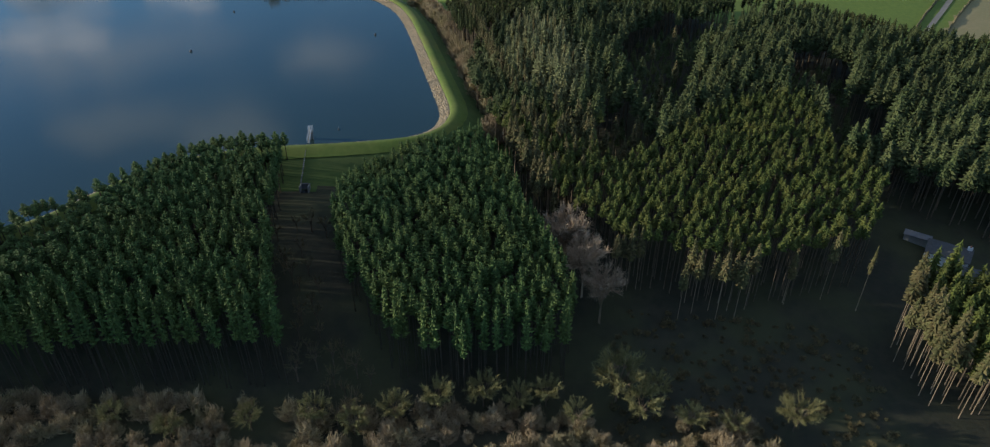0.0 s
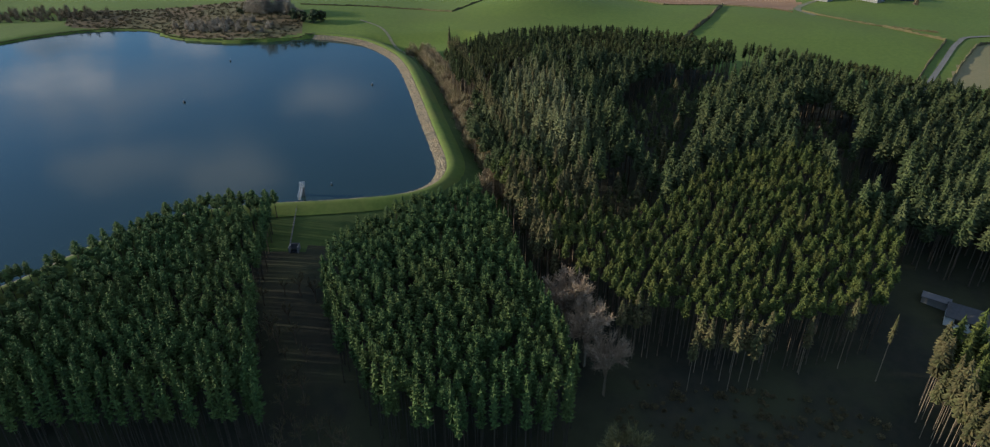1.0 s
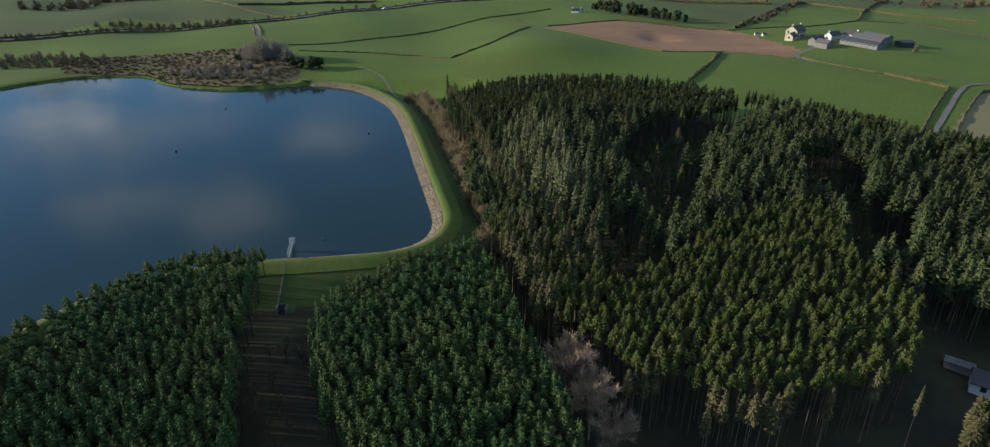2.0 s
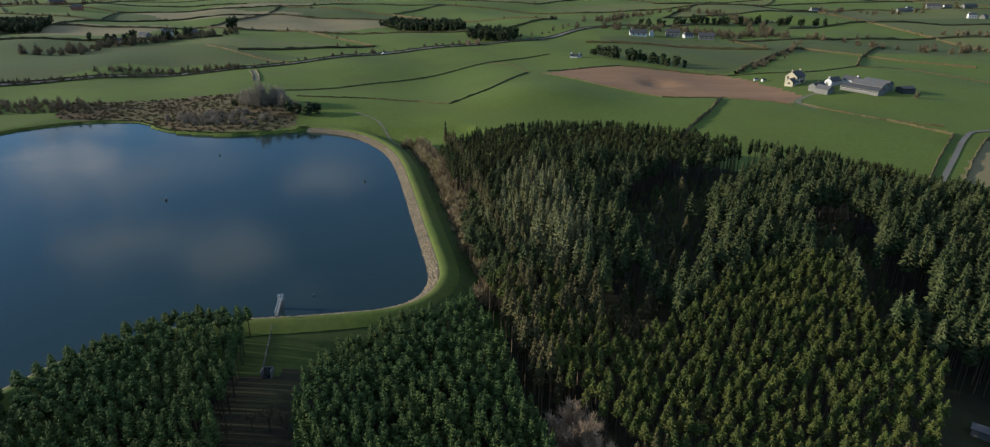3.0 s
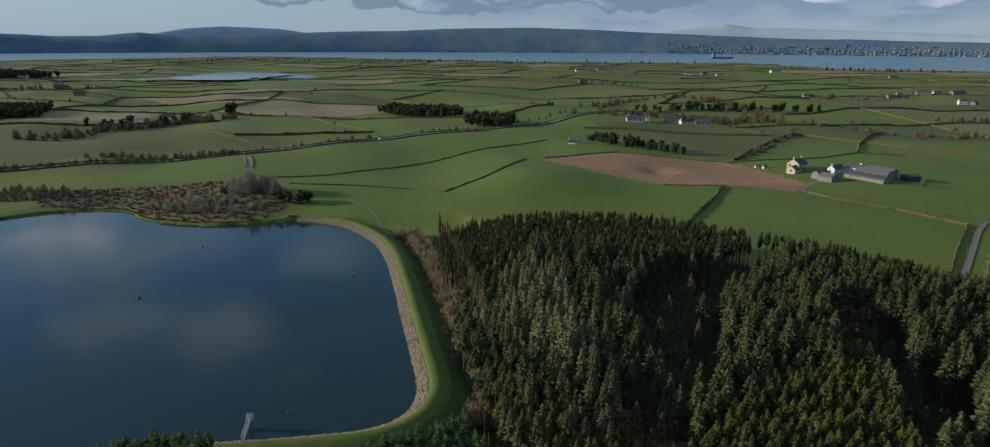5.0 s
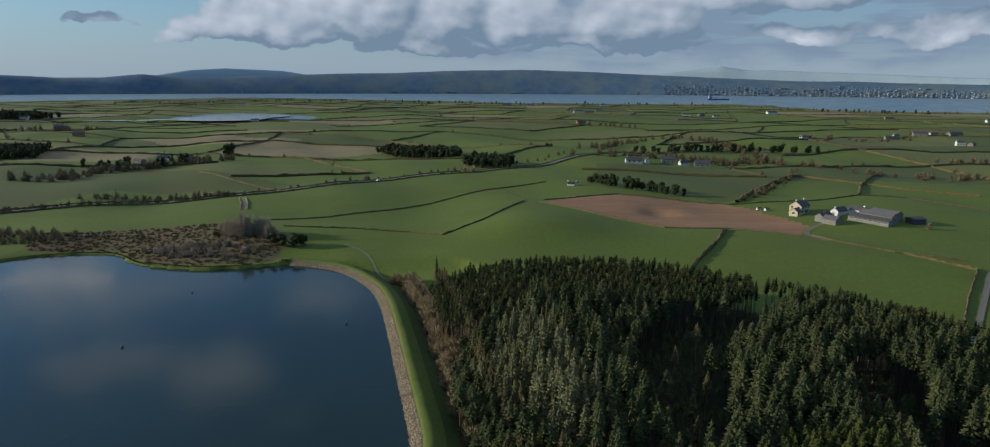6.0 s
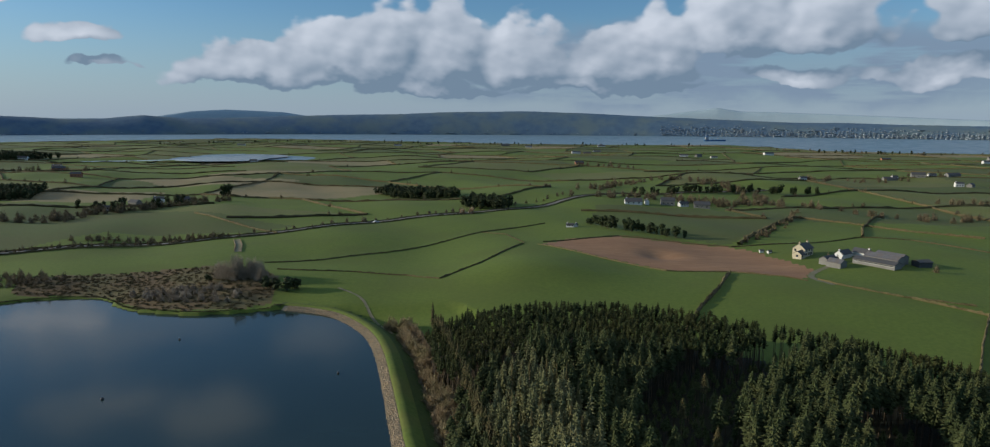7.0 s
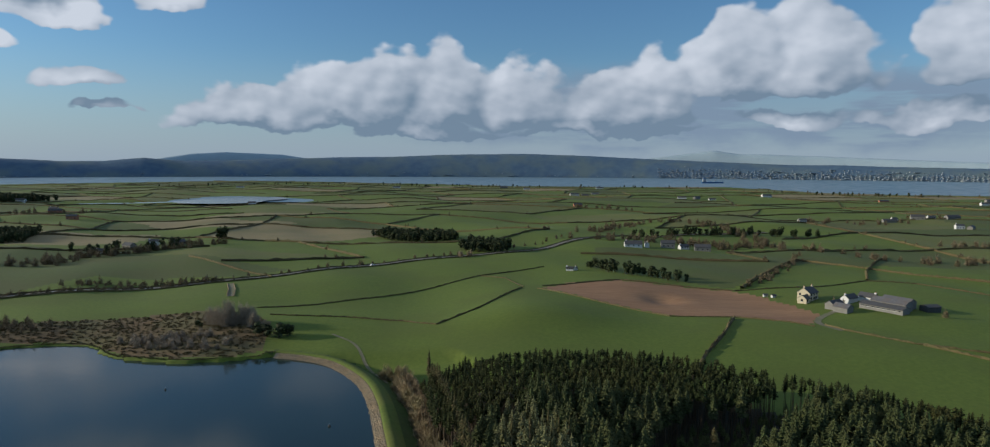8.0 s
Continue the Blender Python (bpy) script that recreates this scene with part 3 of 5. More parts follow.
def ribbon(line, profile, drop=None):
    """Sweeps a profile of (outward, height) along a plan line; the last point may meet the land."""
    rows = []
    for d, z in profile:
        q = offset(line, d)
        for _ in range(int(max(0, d - 4) * 3)):
            q[1:-1] = 0.25 * q[:-2] + 0.5 * q[1:-1] + 0.25 * q[2:]
        rows.append(np.c_[q, np.full(len(q), z)])
    v = np.concatenate(rows)
    n = len(line)
    f = []
    for k in range(len(profile) - 1):
        i = np.arange(n - 1) + k * n
        f.append(np.c_[i, i + n, i + n + 1, i + 1])
    return v, np.concatenate(f)


# the embankment: stone pitching on the water side, mown grass crest and outer slope
rng = np.random.default_rng(3)
v, f = ribbon(BANK, [(0.9, 1.1), (1.2, 1.6), (1.8, 1.95), (3.1, 2.0), (3.6, 1.75), (4.6, 1.32), (6.0, 0.5)])
v[:, 2] += 0.05 * np.sin(v[:, 0] * 0.9 + v[:, 1] * 0.7) + rng.uniform(-0.04, 0.04, len(v))
tagged(new("embankment", mesh_of("embankment", v, f, [M["bank"]], smooth=True)), "mown green grass dam embankment round the reservoir", "dam", kind="structure")
def pitching():
    """Rough stones laid on the water slope, joined."""
    rng = np.random.default_rng(8)
    line = curve_through(BANK[::4], 0.75)
    line = line[line[:, 1] > 70]
    V, F = [], []
    base = np.array([(-1, -1, -1), (1, -1, -1), (1, 1, -1), (-1, 1, -1), (-.75, -.75, 1), (.75, -.75, 1), (.75, .75, 1), (-.75, .75, 1)], float)
    box = np.array([(4, 5, 6, 7), (0, 1, 5, 4), (1, 2, 6, 5), (2, 3, 7, 6), (3, 0, 4, 7)])
    for k, d in enumerate((-1.5, -1.05, -0.6, -0.15, 0.3, 0.75)):
        q = offset(line, d)
        for i, (a, b) in enumerate(q):
            w = rng.uniform(0.28, 0.42), rng.uniform(0.22, 0.3), rng.uniform(0.08, 0.15)
            ang = rng.uniform(0, 3.1)
            p = base * w
            c, s = math.cos(ang), math.sin(ang)
            p = np.c_[p[:, 0] * c - p[:, 1] * s, p[:, 0] * s + p[:, 1] * c, p[:, 2]]
            F.append(box + 8 * len(V))
            V.append(p + (a + rng.uniform(-.15, .15), b + rng.uniform(-.15, .15), 0.02 + 0.52 * (d + 1.6) + rng.uniform(-.03, .03)))
    me = mesh_of("stone_pitching", np.concatenate(V), np.concatenate(F), [M["stone"]])
    tagged(new("stone_pitching", me), "band of tan rubble stone pitching along the waterline", "stone facing", kind="stuff")
    v, f = ribbon(BANK, [(-5, -2.2), (-1.7, -0.08), (0.9, 1.22), (1.5, 1.3)])
    tagged(new("pitching_bed", mesh_of("pitching_bed", v, f, [M["stone"]])), "stony bed under the rubble facing of the dam", "stone facing", kind="structure")


pitching()


# ---- far shore ----
HILL = {}


def far_hills():
    rng = np.random.default_rng(2)

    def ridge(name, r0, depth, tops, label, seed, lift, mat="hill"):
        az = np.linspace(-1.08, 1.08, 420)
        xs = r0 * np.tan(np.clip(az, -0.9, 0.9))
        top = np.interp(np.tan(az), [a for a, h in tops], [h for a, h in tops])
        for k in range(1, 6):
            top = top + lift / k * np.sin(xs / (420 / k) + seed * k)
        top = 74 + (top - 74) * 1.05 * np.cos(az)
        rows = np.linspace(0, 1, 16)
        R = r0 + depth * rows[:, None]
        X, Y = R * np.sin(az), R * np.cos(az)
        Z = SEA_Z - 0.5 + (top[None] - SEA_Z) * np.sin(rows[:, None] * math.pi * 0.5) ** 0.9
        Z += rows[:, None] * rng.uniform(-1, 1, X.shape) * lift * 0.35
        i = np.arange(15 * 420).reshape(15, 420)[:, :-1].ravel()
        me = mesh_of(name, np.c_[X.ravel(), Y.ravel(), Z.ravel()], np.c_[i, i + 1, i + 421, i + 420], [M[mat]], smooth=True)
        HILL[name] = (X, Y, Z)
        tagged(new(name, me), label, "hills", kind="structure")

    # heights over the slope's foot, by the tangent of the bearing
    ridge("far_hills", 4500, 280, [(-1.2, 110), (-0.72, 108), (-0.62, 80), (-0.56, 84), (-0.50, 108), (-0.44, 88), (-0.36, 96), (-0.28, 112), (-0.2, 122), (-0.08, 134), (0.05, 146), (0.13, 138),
                                   (0.25, 116), (0.4, 92), (0.6, 70), (0.8, 60), (1.2, 60)], "wooded hills across the lough, blue-grey with haze in their colour", 1.0, 2.4)
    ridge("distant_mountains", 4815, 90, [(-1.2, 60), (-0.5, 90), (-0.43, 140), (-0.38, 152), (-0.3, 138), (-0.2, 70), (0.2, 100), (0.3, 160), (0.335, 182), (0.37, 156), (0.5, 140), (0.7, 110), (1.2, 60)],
          "mountain tops behind the hills, pale blue with haze in their colour", 2.0, 1.6, "mountain")


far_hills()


# ---- trees ----
def fronds(rng, height, radius, low, tiers, count, droop, curl, shape):
    """A conifer's crown: whorls of drooping fronds round a dark core, as verts and triangles."""
    V, F = [], []
    for k in range(tiers):
        s = (k + rng.uniform(-0.3, 0.3)) / tiers
        s = min(max(s, 0), 0.985)
        h = low + (height - low) * s
        r = radius * shape(s)
        a0 = rng.uniform(0, 6.3)
        n = max(4, int(count * (0.55 + 0.45 * shape(s))))
        for j in range(n):
            a = a0 + 6.283 * (j + rng.uniform(-0.35, 0.35)) / n
            ln = r * rng.uniform(0.62, 1.18)
            wd = ln * rng.uniform(0.13, 0.22) + 0.06
            dz = -ln * droop * rng.uniform(0.6, 1.4)
            hh = h + rng.uniform(-0.2, 0.2)
            c, si = math.cos(a), math.sin(a)
            o = len(V)
            for d, w, z in ((0.05, 0, 0.15), (0.62 * ln, wd, dz * 0.55), (0.62 * ln, -wd, dz * 0.55), (0.5 * ln, 0, dz * 0.25 + 0.16 * ln), (ln, 0, dz + curl * ln)):
                V.append((c * d - si * w, si * d + c * w, hh + z))
            F += [(o, o + 1, o + 3), (o, o + 3, o + 2), (o + 1, o + 4, o + 3), (o + 3, o + 4, o + 2)]
    o = len(V)
    V.append((0, 0, height + 0.15))
    for k, (s, w) in enumerate(((0.0, 0.45), (0.45, 0.38), (0.9, 0.12))):
        for j in range(6):
            a = j * 1.047 + k
            r = radius * w * (1 if s else 0.8)
            V.append((r * math.cos(a), r * math.sin(a), low + (height - low) * s + 0.1))
    for k in range(2):
        for j in range(6):
            p, q = o + 1 + 6 * k + j, o + 1 + 6 * k + (j + 1) % 6
            F += [(p, q, q + 6), (p, q + 6, p + 6)]
    for j in range(6):
        F.append((o + 13 + j, o + 13 + (j + 1) % 6, o))
    return np.array(V), np.array(F)


def stem(height, r0, r1, sides=6, lean=0.0):
    V, F = [], []
    for k, s in enumerate((0, 0.06, 0.5, 1.0)):
        r = (r0 * 1.5 if k == 0 else r0 + (r1 - r0) * s)
        for j in range(sides):
            a = 6.283 * j / sides
            V.append((r * math.cos(a) + lean * s * s * height, r * math.sin(a), height * s - (0.4 if k == 0 else 0)))
    for k in range(3):
        for j in range(sides):
            p, q = k * sides + j, k * sides + (j + 1) % sides
            F += [(p, q, q + sides), (p, q + sides, p + sides)]
    return np.array(V), np.array(F)


def limb(V, F, a, b, r0, r1):
    """A three-sided tapered branch from a to b."""
    a, b = np.array(a), np.array(b)
    w = (b - a) / (np.linalg.norm(b - a) + 1e-9)
    u = np.cross(w, (0.3, 0.2, 1.0) if abs(w[2]) < 0.9 else (1, 0, 0))
    u /= np.linalg.norm(u)
    t = np.cross(w, u)
    o = len(V)
    for p, r in ((a, r0), (b, r1)):
        for k in range(3):
            V.append(tuple(p + r * (math.cos(2.094 * k) * u + math.sin(2.094 * k) * t)))
    for k in range(3):
        m = (k + 1) % 3
        F += [(o + k, o + m, o + 3 + m), (o + k, o + 3 + m, o + 3 + k)]


def bare(rng, height, spread, limbs, twigs, fork=0.3, up=0.75, tw=0.05):
    """A leafless broadleaf: (trunk and limbs, twigs)."""
    V, F, T, G = [], [], [], []
    limb(V, F, (0, 0, -0.3), (0, 0, height * (fork + 0.12)), height * 0.022 + 0.03, height * 0.014 + 0.02)
    ends = []
    for k in range(limbs):
        a = 6.283 * (k + rng.uniform(-.3, .3)) / limbs
        z0 = height * (fork + rng.uniform(-0.08, 0.12))
        out = spread * rng.uniform(0.35, 0.75)
        mid = np.array((math.cos(a) * out * 0.55, math.sin(a) * out * 0.55, z0 + (height - z0) * 0.4))
        limb(V, F, (0, 0, z0), mid, height * 0.011 + 0.02, height * 0.007 + 0.015)
        for m in range(4):
            b = a + rng.uniform(-0.9, 0.9)
            o2 = spread * rng.uniform(0.5, 1.0)
            tip = np.array((math.cos(b) * o2, math.sin(b) * o2, z0 + (height - z0) * rng.uniform(0.45, 0.98) * (1 - 0.25 * (o2 / spread) ** 2)))
            limb(V, F, mid, tip, height * 0.006 + 0.012, 0.02)
            ends.append((mid, tip))
    for k in range(twigs):
        m, e = ends[rng.integers(len(ends))]
        p = m + (e - m) * rng.uniform(0.2, 1.0)
        w = (e - m) / (np.linalg.norm(e - m) + 1e-9) * 0.6 + rng.normal(0, 0.55, 3) + (0, 0, up * 0.7)
        w /= np.linalg.norm(w)
        q = p + w * rng.uniform(0.5, 1.0) * height * 0.13
        s = np.cross(w, rng.normal(0, 1, 3))
        s *= tw / (np.linalg.norm(s) + 1e-9)
        o = len(T)
        T += [tuple(p - s), tuple(p + s), tuple(q)]
        G.append((o, o + 1, o + 2))
    return (np.array(V), np.array(F)), (np.array(T), np.array(G))


class Kind:
    """A kind of tree: templates of (stem, crown), to set out singly or joined."""

    def __init__(self, name, label, mats, made):
        self.name, self.label, self.mats, self.made = name, label, mats, made
        self.meshes = []

    def single(self, k, x, y, z, turn, size, tall):
        if not self.meshes:
            self.meshes = [(mesh_of("trunk", *a, [self.mats[0]]), mesh_of("crown", *b, [self.mats[1]])) for a, b in self.made]
        root = new(self.name)
        root.matrix_basis = pose(x, y, z, 0, 0, turn) @ Matrix.Diagonal((size, size, tall, 1))
        for nm, me in zip(("trunk", "crown"), self.meshes[k]):
            new(nm, me).parent = root
        return tagged(root, self.label, "tree", self.name + " stand")

    def joined(self, name, label, spots, category="woodland"):
        V, F, I, n = [], [], [], 0
        for k, x, y, z, turn, size, tall in spots:
            c, s = math.cos(radians(turn)), math.sin(radians(turn))
            for slot, (v, f) in enumerate(self.made[k]):
                p = v * (size, size, tall)
                V.append(np.c_[p[:, 0] * c - p[:, 1] * s + x, p[:, 0] * s + p[:, 1] * c + y, p[:, 2] + z])
                F.append(f + n)
                I.append(np.full(len(f), slot))
                n += len(v)
        if V:
            me = mesh_of(name, np.concatenate(V), np.concatenate(F), list(self.mats), np.concatenate(I))
            tagged(new(name, me), label, category, kind="stuff")


def plant(kind, poly, gap, seed, keep=None, size=(0.93, 1.07), jitter=0.36, clear=9.0, even=0.06):
    """Spots in a plan outline, on an uneven grid, off the embankment."""
    rng = np.random.default_rng(seed)
    p = np.array(poly)
    xs, ys = np.meshgrid(np.arange(p[:, 0].min(), p[:, 0].max(), gap), np.arange(p[:, 1].min(), p[:, 1].max(), gap * 0.9))
    xs = xs + (np.arange(len(xs)) % 2)[:, None] * gap * 0.5
    xs, ys = xs.ravel(), ys.ravel()
    xs, ys = xs + rng.uniform(-jitter, jitter, len(xs)) * gap, ys + rng.uniform(-jitter, jitter, len(ys)) * gap
    ok = inside(xs, ys, p) & (gap_to(xs, ys, BANK) > clear)
    if keep is not None:
        ok &= keep(xs, ys, rng)
    xs, ys = xs[ok], ys[ok]
    zs = stand(xs, ys)
    out = []
    for x, y, z in zip(xs, ys, zs):
        s = rng.uniform(*size)
        out.append((int(rng.integers(len(kind.made))), x, y, z, rng.uniform(0, 360), s, s * rng.uniform(1 - even, 1 + even)))
    return out


def set_out(kind, spots, label, singles=300):
    """The nearest as things of their own, the rest joined."""
    spots = sorted(spots, key=lambda q: q[2])
    for q in spots[:singles]:
        kind.single(*q)
    kind.joined(kind.name + "_wood", label, spots[singles:])


def conifers(seed, n, height, radius, low, tiers, count, droop, curl, power, trunk):
    rng = np.random.default_rng(seed)
    made = []
    for k in range(n):
        h = height * rng.uniform(0.97, 1.03)
        lo = low * h * rng.uniform(0.85, 1.15)
        crown = fronds(rng, h, radius * rng.uniform(0.88, 1.12), lo, tiers, count, droop, curl, lambda s: (1 - s) ** power * min(1.0, 0.55 + 3.2 * s) + 0.08)
        made.append((stem(h * 0.93, trunk, 0.04), crown))
    return made


PINE = Kind("pine_tree", "dark green plantation pine with a bushy top", (M["shaded_bark"], M["pine"]), conifers(11, 6, 12.5, 1.22, 0.70, 8, 12, -0.10, 0.18, 0.46, 0.10) + conifers(21, 3, 12.5, 1.25, 0.52, 10, 10, 0.02, 0.16, 0.5, 0.10))
SPRUCE = Kind("spruce_tree", "dark green narrow plantation spruce", (M["bark"], M["spruce"]), conifers(12, 7, 15.5, 1.12, 0.73, 9, 12, 0.14, 0.14, 0.62, 0.10))
YOUNG = Kind("young_spruce_tree", "small dark spruce in an even plantation block", (M["bark"], M["young"]), conifers(16, 6, 13.2, 1.15, 0.74, 6, 9, 0.06, 0.16, 0.42, 0.11))
FIR = Kind("tall_spruce_tree", "tall grey-green spruce in the older stand", (M["bark"], M["fir"]), conifers(13, 7, 17.0, 1.95, 0.55, 11, 12, 0.24, 0.14, 0.62, 0.14))
PALE = Kind("lichened_spruce_tree", "thin grey-green spruce, pale with lichen and painted sun, with a bare pale trunk", (M["pale_bark"], M["sunlit_fir"]), conifers(22, 6, 17.0, 1.75, 0.36, 16, 10, 0.22, 0.14, 0.5, 0.15))
EDGE = Kind("edge_spruce_tree", "green spruce at the edge of the yard", (M["bark"], M["spruce"]), conifers(17, 5, 16.5, 1.6, 0.55, 13, 11, 0.34, 0.1, 0.55, 0.10))
LARCH = Kind("browned_spruce_tree", "sunlit yellow-brown spruce on a bare trunk", (M["pale_bark"], M["larch"]), conifers(14, 6, 17.0, 1.4, 0.56, 15, 11, 0.36, 0.1, 0.6, 0.07))


def thicket(rng, height, spread, twigs, tw=0.07):
    """A rounded bare bush: a few stems, and fine twigs that end on an uneven dome."""
    V, F, T, G = [], [], [], []
    lobes = rng.normal(0, 1, (13, 3))
    lobes[:, 2] = np.abs(lobes[:, 2])
    lobes /= np.linalg.norm(lobes, axis=1)[:, None]
    for k in range(6):
        a = lobes[k] * (spread * 0.7, spread * 0.7, height * 0.7)
        limb(V, F, (0, 0, -0.3), a, 0.05 + 0.008 * height, 0.03)
    for k in range(twigs):
        w = rng.normal(0, 1, 3)
        w[2] = abs(w[2]) * 0.9
        w /= np.linalg.norm(w)
        bulge = 0.50 + 0.54 * np.max(np.clip(lobes @ w, 0, 1) ** 9)
        q = w * (spread, spread, height) * bulge * rng.uniform(0.7, 1.08)
        w2 = w * (1, 1, 1.4) + rng.normal(0, 0.32, 3)
        p = q - w2 / np.linalg.norm(w2) * (spread + height) * 0.5 * rng.uniform(0.22, 0.42)
        s = np.cross(w, rng.normal(0, 1, 3))
        s *= tw / (np.linalg.norm(s) + 1e-9)
        n = len(T)
        T += [tuple(p - s), tuple(p + s), tuple(q)]
        G.append((n, n + 1, n + 2))
    return (np.array(V), np.array(F)), (np.array(T), np.array(G))


def leafy(rng, height, spread, count, size):
    """An evergreen bush or copse tree: leaf clumps on several lobes."""
    lobes = [(rng.uniform(0, 6.3), rng.uniform(0.1, 0.6) * spread, rng.uniform(0.2, 0.85) * height, rng.uniform(0.4, 0.6) * spread) for _ in range(8)]
    T, G = [], []
    for k in range(count):
        a, o, h, r = lobes[rng.integers(8)]
        w = rng.normal(0, 1, 3)
        w /= np.linalg.norm(w)
        p = np.array((math.cos(a) * o, math.sin(a) * o, h)) + w * r * rng.uniform(0.7, 1.1) * (1, 1, 1.1)
        p[2] = max(p[2], 0.2)
        u = rng.normal(0, 1, 3)
        u -= w * u.dot(w) * 0.75
        u *= size / np.linalg.norm(u)
        t = np.cross(w, u)
        n = len(T)
        T += [tuple(p - u - t * 0.5), tuple(p + u - t * 0.4), tuple(p + t)]
        G.append((n, n + 1, n + 2))
    return stem(height * 0.7, 0.12 + height * 0.012, 0.05), (np.array(T), np.array(G))


r_ = np.random.default_rng(25)
BUSH = Kind("bare_bush", "leafless brown rounded thicket bush", (M["bark"], M["twig"]), [thicket(r_, 4.6, 2.6, 850, 0.06) for _ in range(6)])
SCRUB = Kind("scrub", "low brown scrub", (M["bark"], M["hedge"]), [thicket(r_, 0.9, 1.4, 110, 0.09) for _ in range(5)])
FAR_ASH = Kind("bare_hedgerow_tree", "bare brown tree in a far hedgerow", (M["bark"], M["far_twig"]), [thicket(r_, 8.0, 3.6, 210, 0.17) for _ in range(5)])
WILLOW = Kind("lichened_tree", "bare olive-grey tree grown with lichen and ivy", (M["bark"], M["willow"]), [bare(r_, 8.5, 3.9, 11, 3000, fork=0.22, up=0.6, tw=0.05) for _ in range(4)])
BIRCH = Kind("birch_tree", "large bare pinkish-brown tree crown", (M["pale_bark"], M["red_twig"]), [bare(r_, 17.0, 5.0, 12, 4200, fork=0.3, tw=0.055) for _ in range(3)])
COPSE = Kind("evergreen_tree", "dark evergreen tree beside the fields", (M["bark"], M["ever"]), [leafy(r_, 9.0, 3.4, 250, 0.75) for _ in range(5)])
DEAD = Kind("dead_spruce", "pale dead spruce stem with a sparse brown top", (M["pale_bark"], M["larch"]), conifers(18, 3, 16.0, 1.0, 0.66, 6, 5, 0.35, 0.1, 0.5, 0.10))

P_LEFT = [(-140, 86), (-136, 103), (-106, 104), (-92, 106), (-85, 113), (-79, 124), (-70, 135.5), (-58, 141.5), (-48.5, 141), (-47, 127), (-45, 113), (-41, 98), (-36, 87), (-53, 85.5), (-79, 85.5), (-100, 85)]
P_MID = [(-34, 124), (-29, 134), (-21, 142), (-3, 151), (2, 138), (8.5, 114), (14.5, 96), (15, 87), (-8, 84.5), (-16, 87), (-25, 97), (-32, 111)]
R_NEAR = [(3, 152), (8, 141), (16, 120), (26, 110), (47, 104), (66, 107), (76, 112), (86, 130), (79, 144), (82, 166), (61, 163), (42, 146), (29, 136), (20, 142), (8, 150)]
BROWN_WOOD = [(-1, 154), (3, 145), (9, 128), (14, 123), (20, 132), (25, 146), (26, 154), (14, 157), (2, 160)]
R_FAR = [(-2, 162), (14, 158), (27, 155), (36, 146), (43, 148), (61, 165), (84, 168), (80, 146), (88, 132), (92, 136), (104, 128), (112, 122), (165, 118), (165, 190), (132, 204), (108, 224), (92, 240), (68, 228), (46, 231), (26, 239), (5, 227), (-6, 214), (-8, 184)]
R_BACK = [(-7, 216), (5, 228), (26, 240), (46, 232), (68, 229), (92, 241), (110, 225), (134, 205), (166, 191), (170, 196), (132, 217), (114, 234), (92, 246), (86, 250), (70, 259), (58, 265), (28, 269), (-8, 263), (-18, 250), (-13, 224)]
# shaded openings in the older stand, and its thin, pale part
OPENINGS = [[(36, 188), (38, 203), (47, 221), (56, 228), (70, 233), (92, 243), (96, 236), (82, 222), (66, 206), (60, 196), (55, 180), (51, 166), (41, 160)], [(24, 142), (30, 133), (34, 137), (38, 160), (33, 166), (27, 158)],
            [(80, 174), (92, 170), (104, 190), (100, 202), (88, 198)], [(80, 146), (92, 144), (103, 162), (98, 170), (86, 166)]]
PALE_PART = [(-4, 196), (3, 206), (6, 230), (18, 222), (26, 196), (25, 168), (16, 160), (8, 176)]
R_CLUMP = [(76, 101), (74, 89), (77, 81), (93, 77), (122, 80), (122, 88), (104, 92), (93, 97), (84, 102)]



def topped(spots, y_s, tops, height):
    """Even canopy: each tree grown so that its top meets the canopy's level."""
    return [(k, x, y, z, a, s, min(max((np.interp(y, y_s, tops) - z) / height, 0.45), 1.7) * (0.96 + 0.012 * (i * 7 % 10))) for i, (k, x, y, z, a, s, h) in enumerate(spots)]


left = topped(plant(PINE, P_LEFT, 2.0, 31, clear=3.5), (84, 95, 110, 140), (0.8, 2.2, 4.6, 7.2), 12.5)
middle = topped(plant(PINE, P_MID, 2.05, 32, clear=6.5), (84, 95, 110, 135, 150), (-0.5, 1.0, 3, 4.5, 6), 12.5)
skirted = lambda spots, poly: [((6 + q[0] % 3) if gap_to([q[1]], [q[2]], poly, True)[0] < 2.0 else q[0] % 6, *q[1:]) for q in spots]
set_out(PINE, skirted(left, P_LEFT) + skirted(middle, P_MID), "dense dark green pine plantation below the dam")
set_out(SPRUCE, plant(SPRUCE, R_NEAR, 2.3, 33, even=0.03, size=(0.95, 1.04)), "dense dark green spruce plantation")
swell = lambda x, y: np.sin(x / 6.3 + 1.2 * np.sin(y / 9.1)) * np.sin(y / 7.7 + 1.5 * np.sin(x / 10.7)) + 0.5 * np.sin(x / 3.1 + y / 4.3)


def old_stand(x, y, r):
    ok = r.random(len(x)) < 0.96
    for poly in OPENINGS:
        ok &= ~inside(x, y, np.array(poly)) | (r.random(len(x)) < 0.05)
    return ok


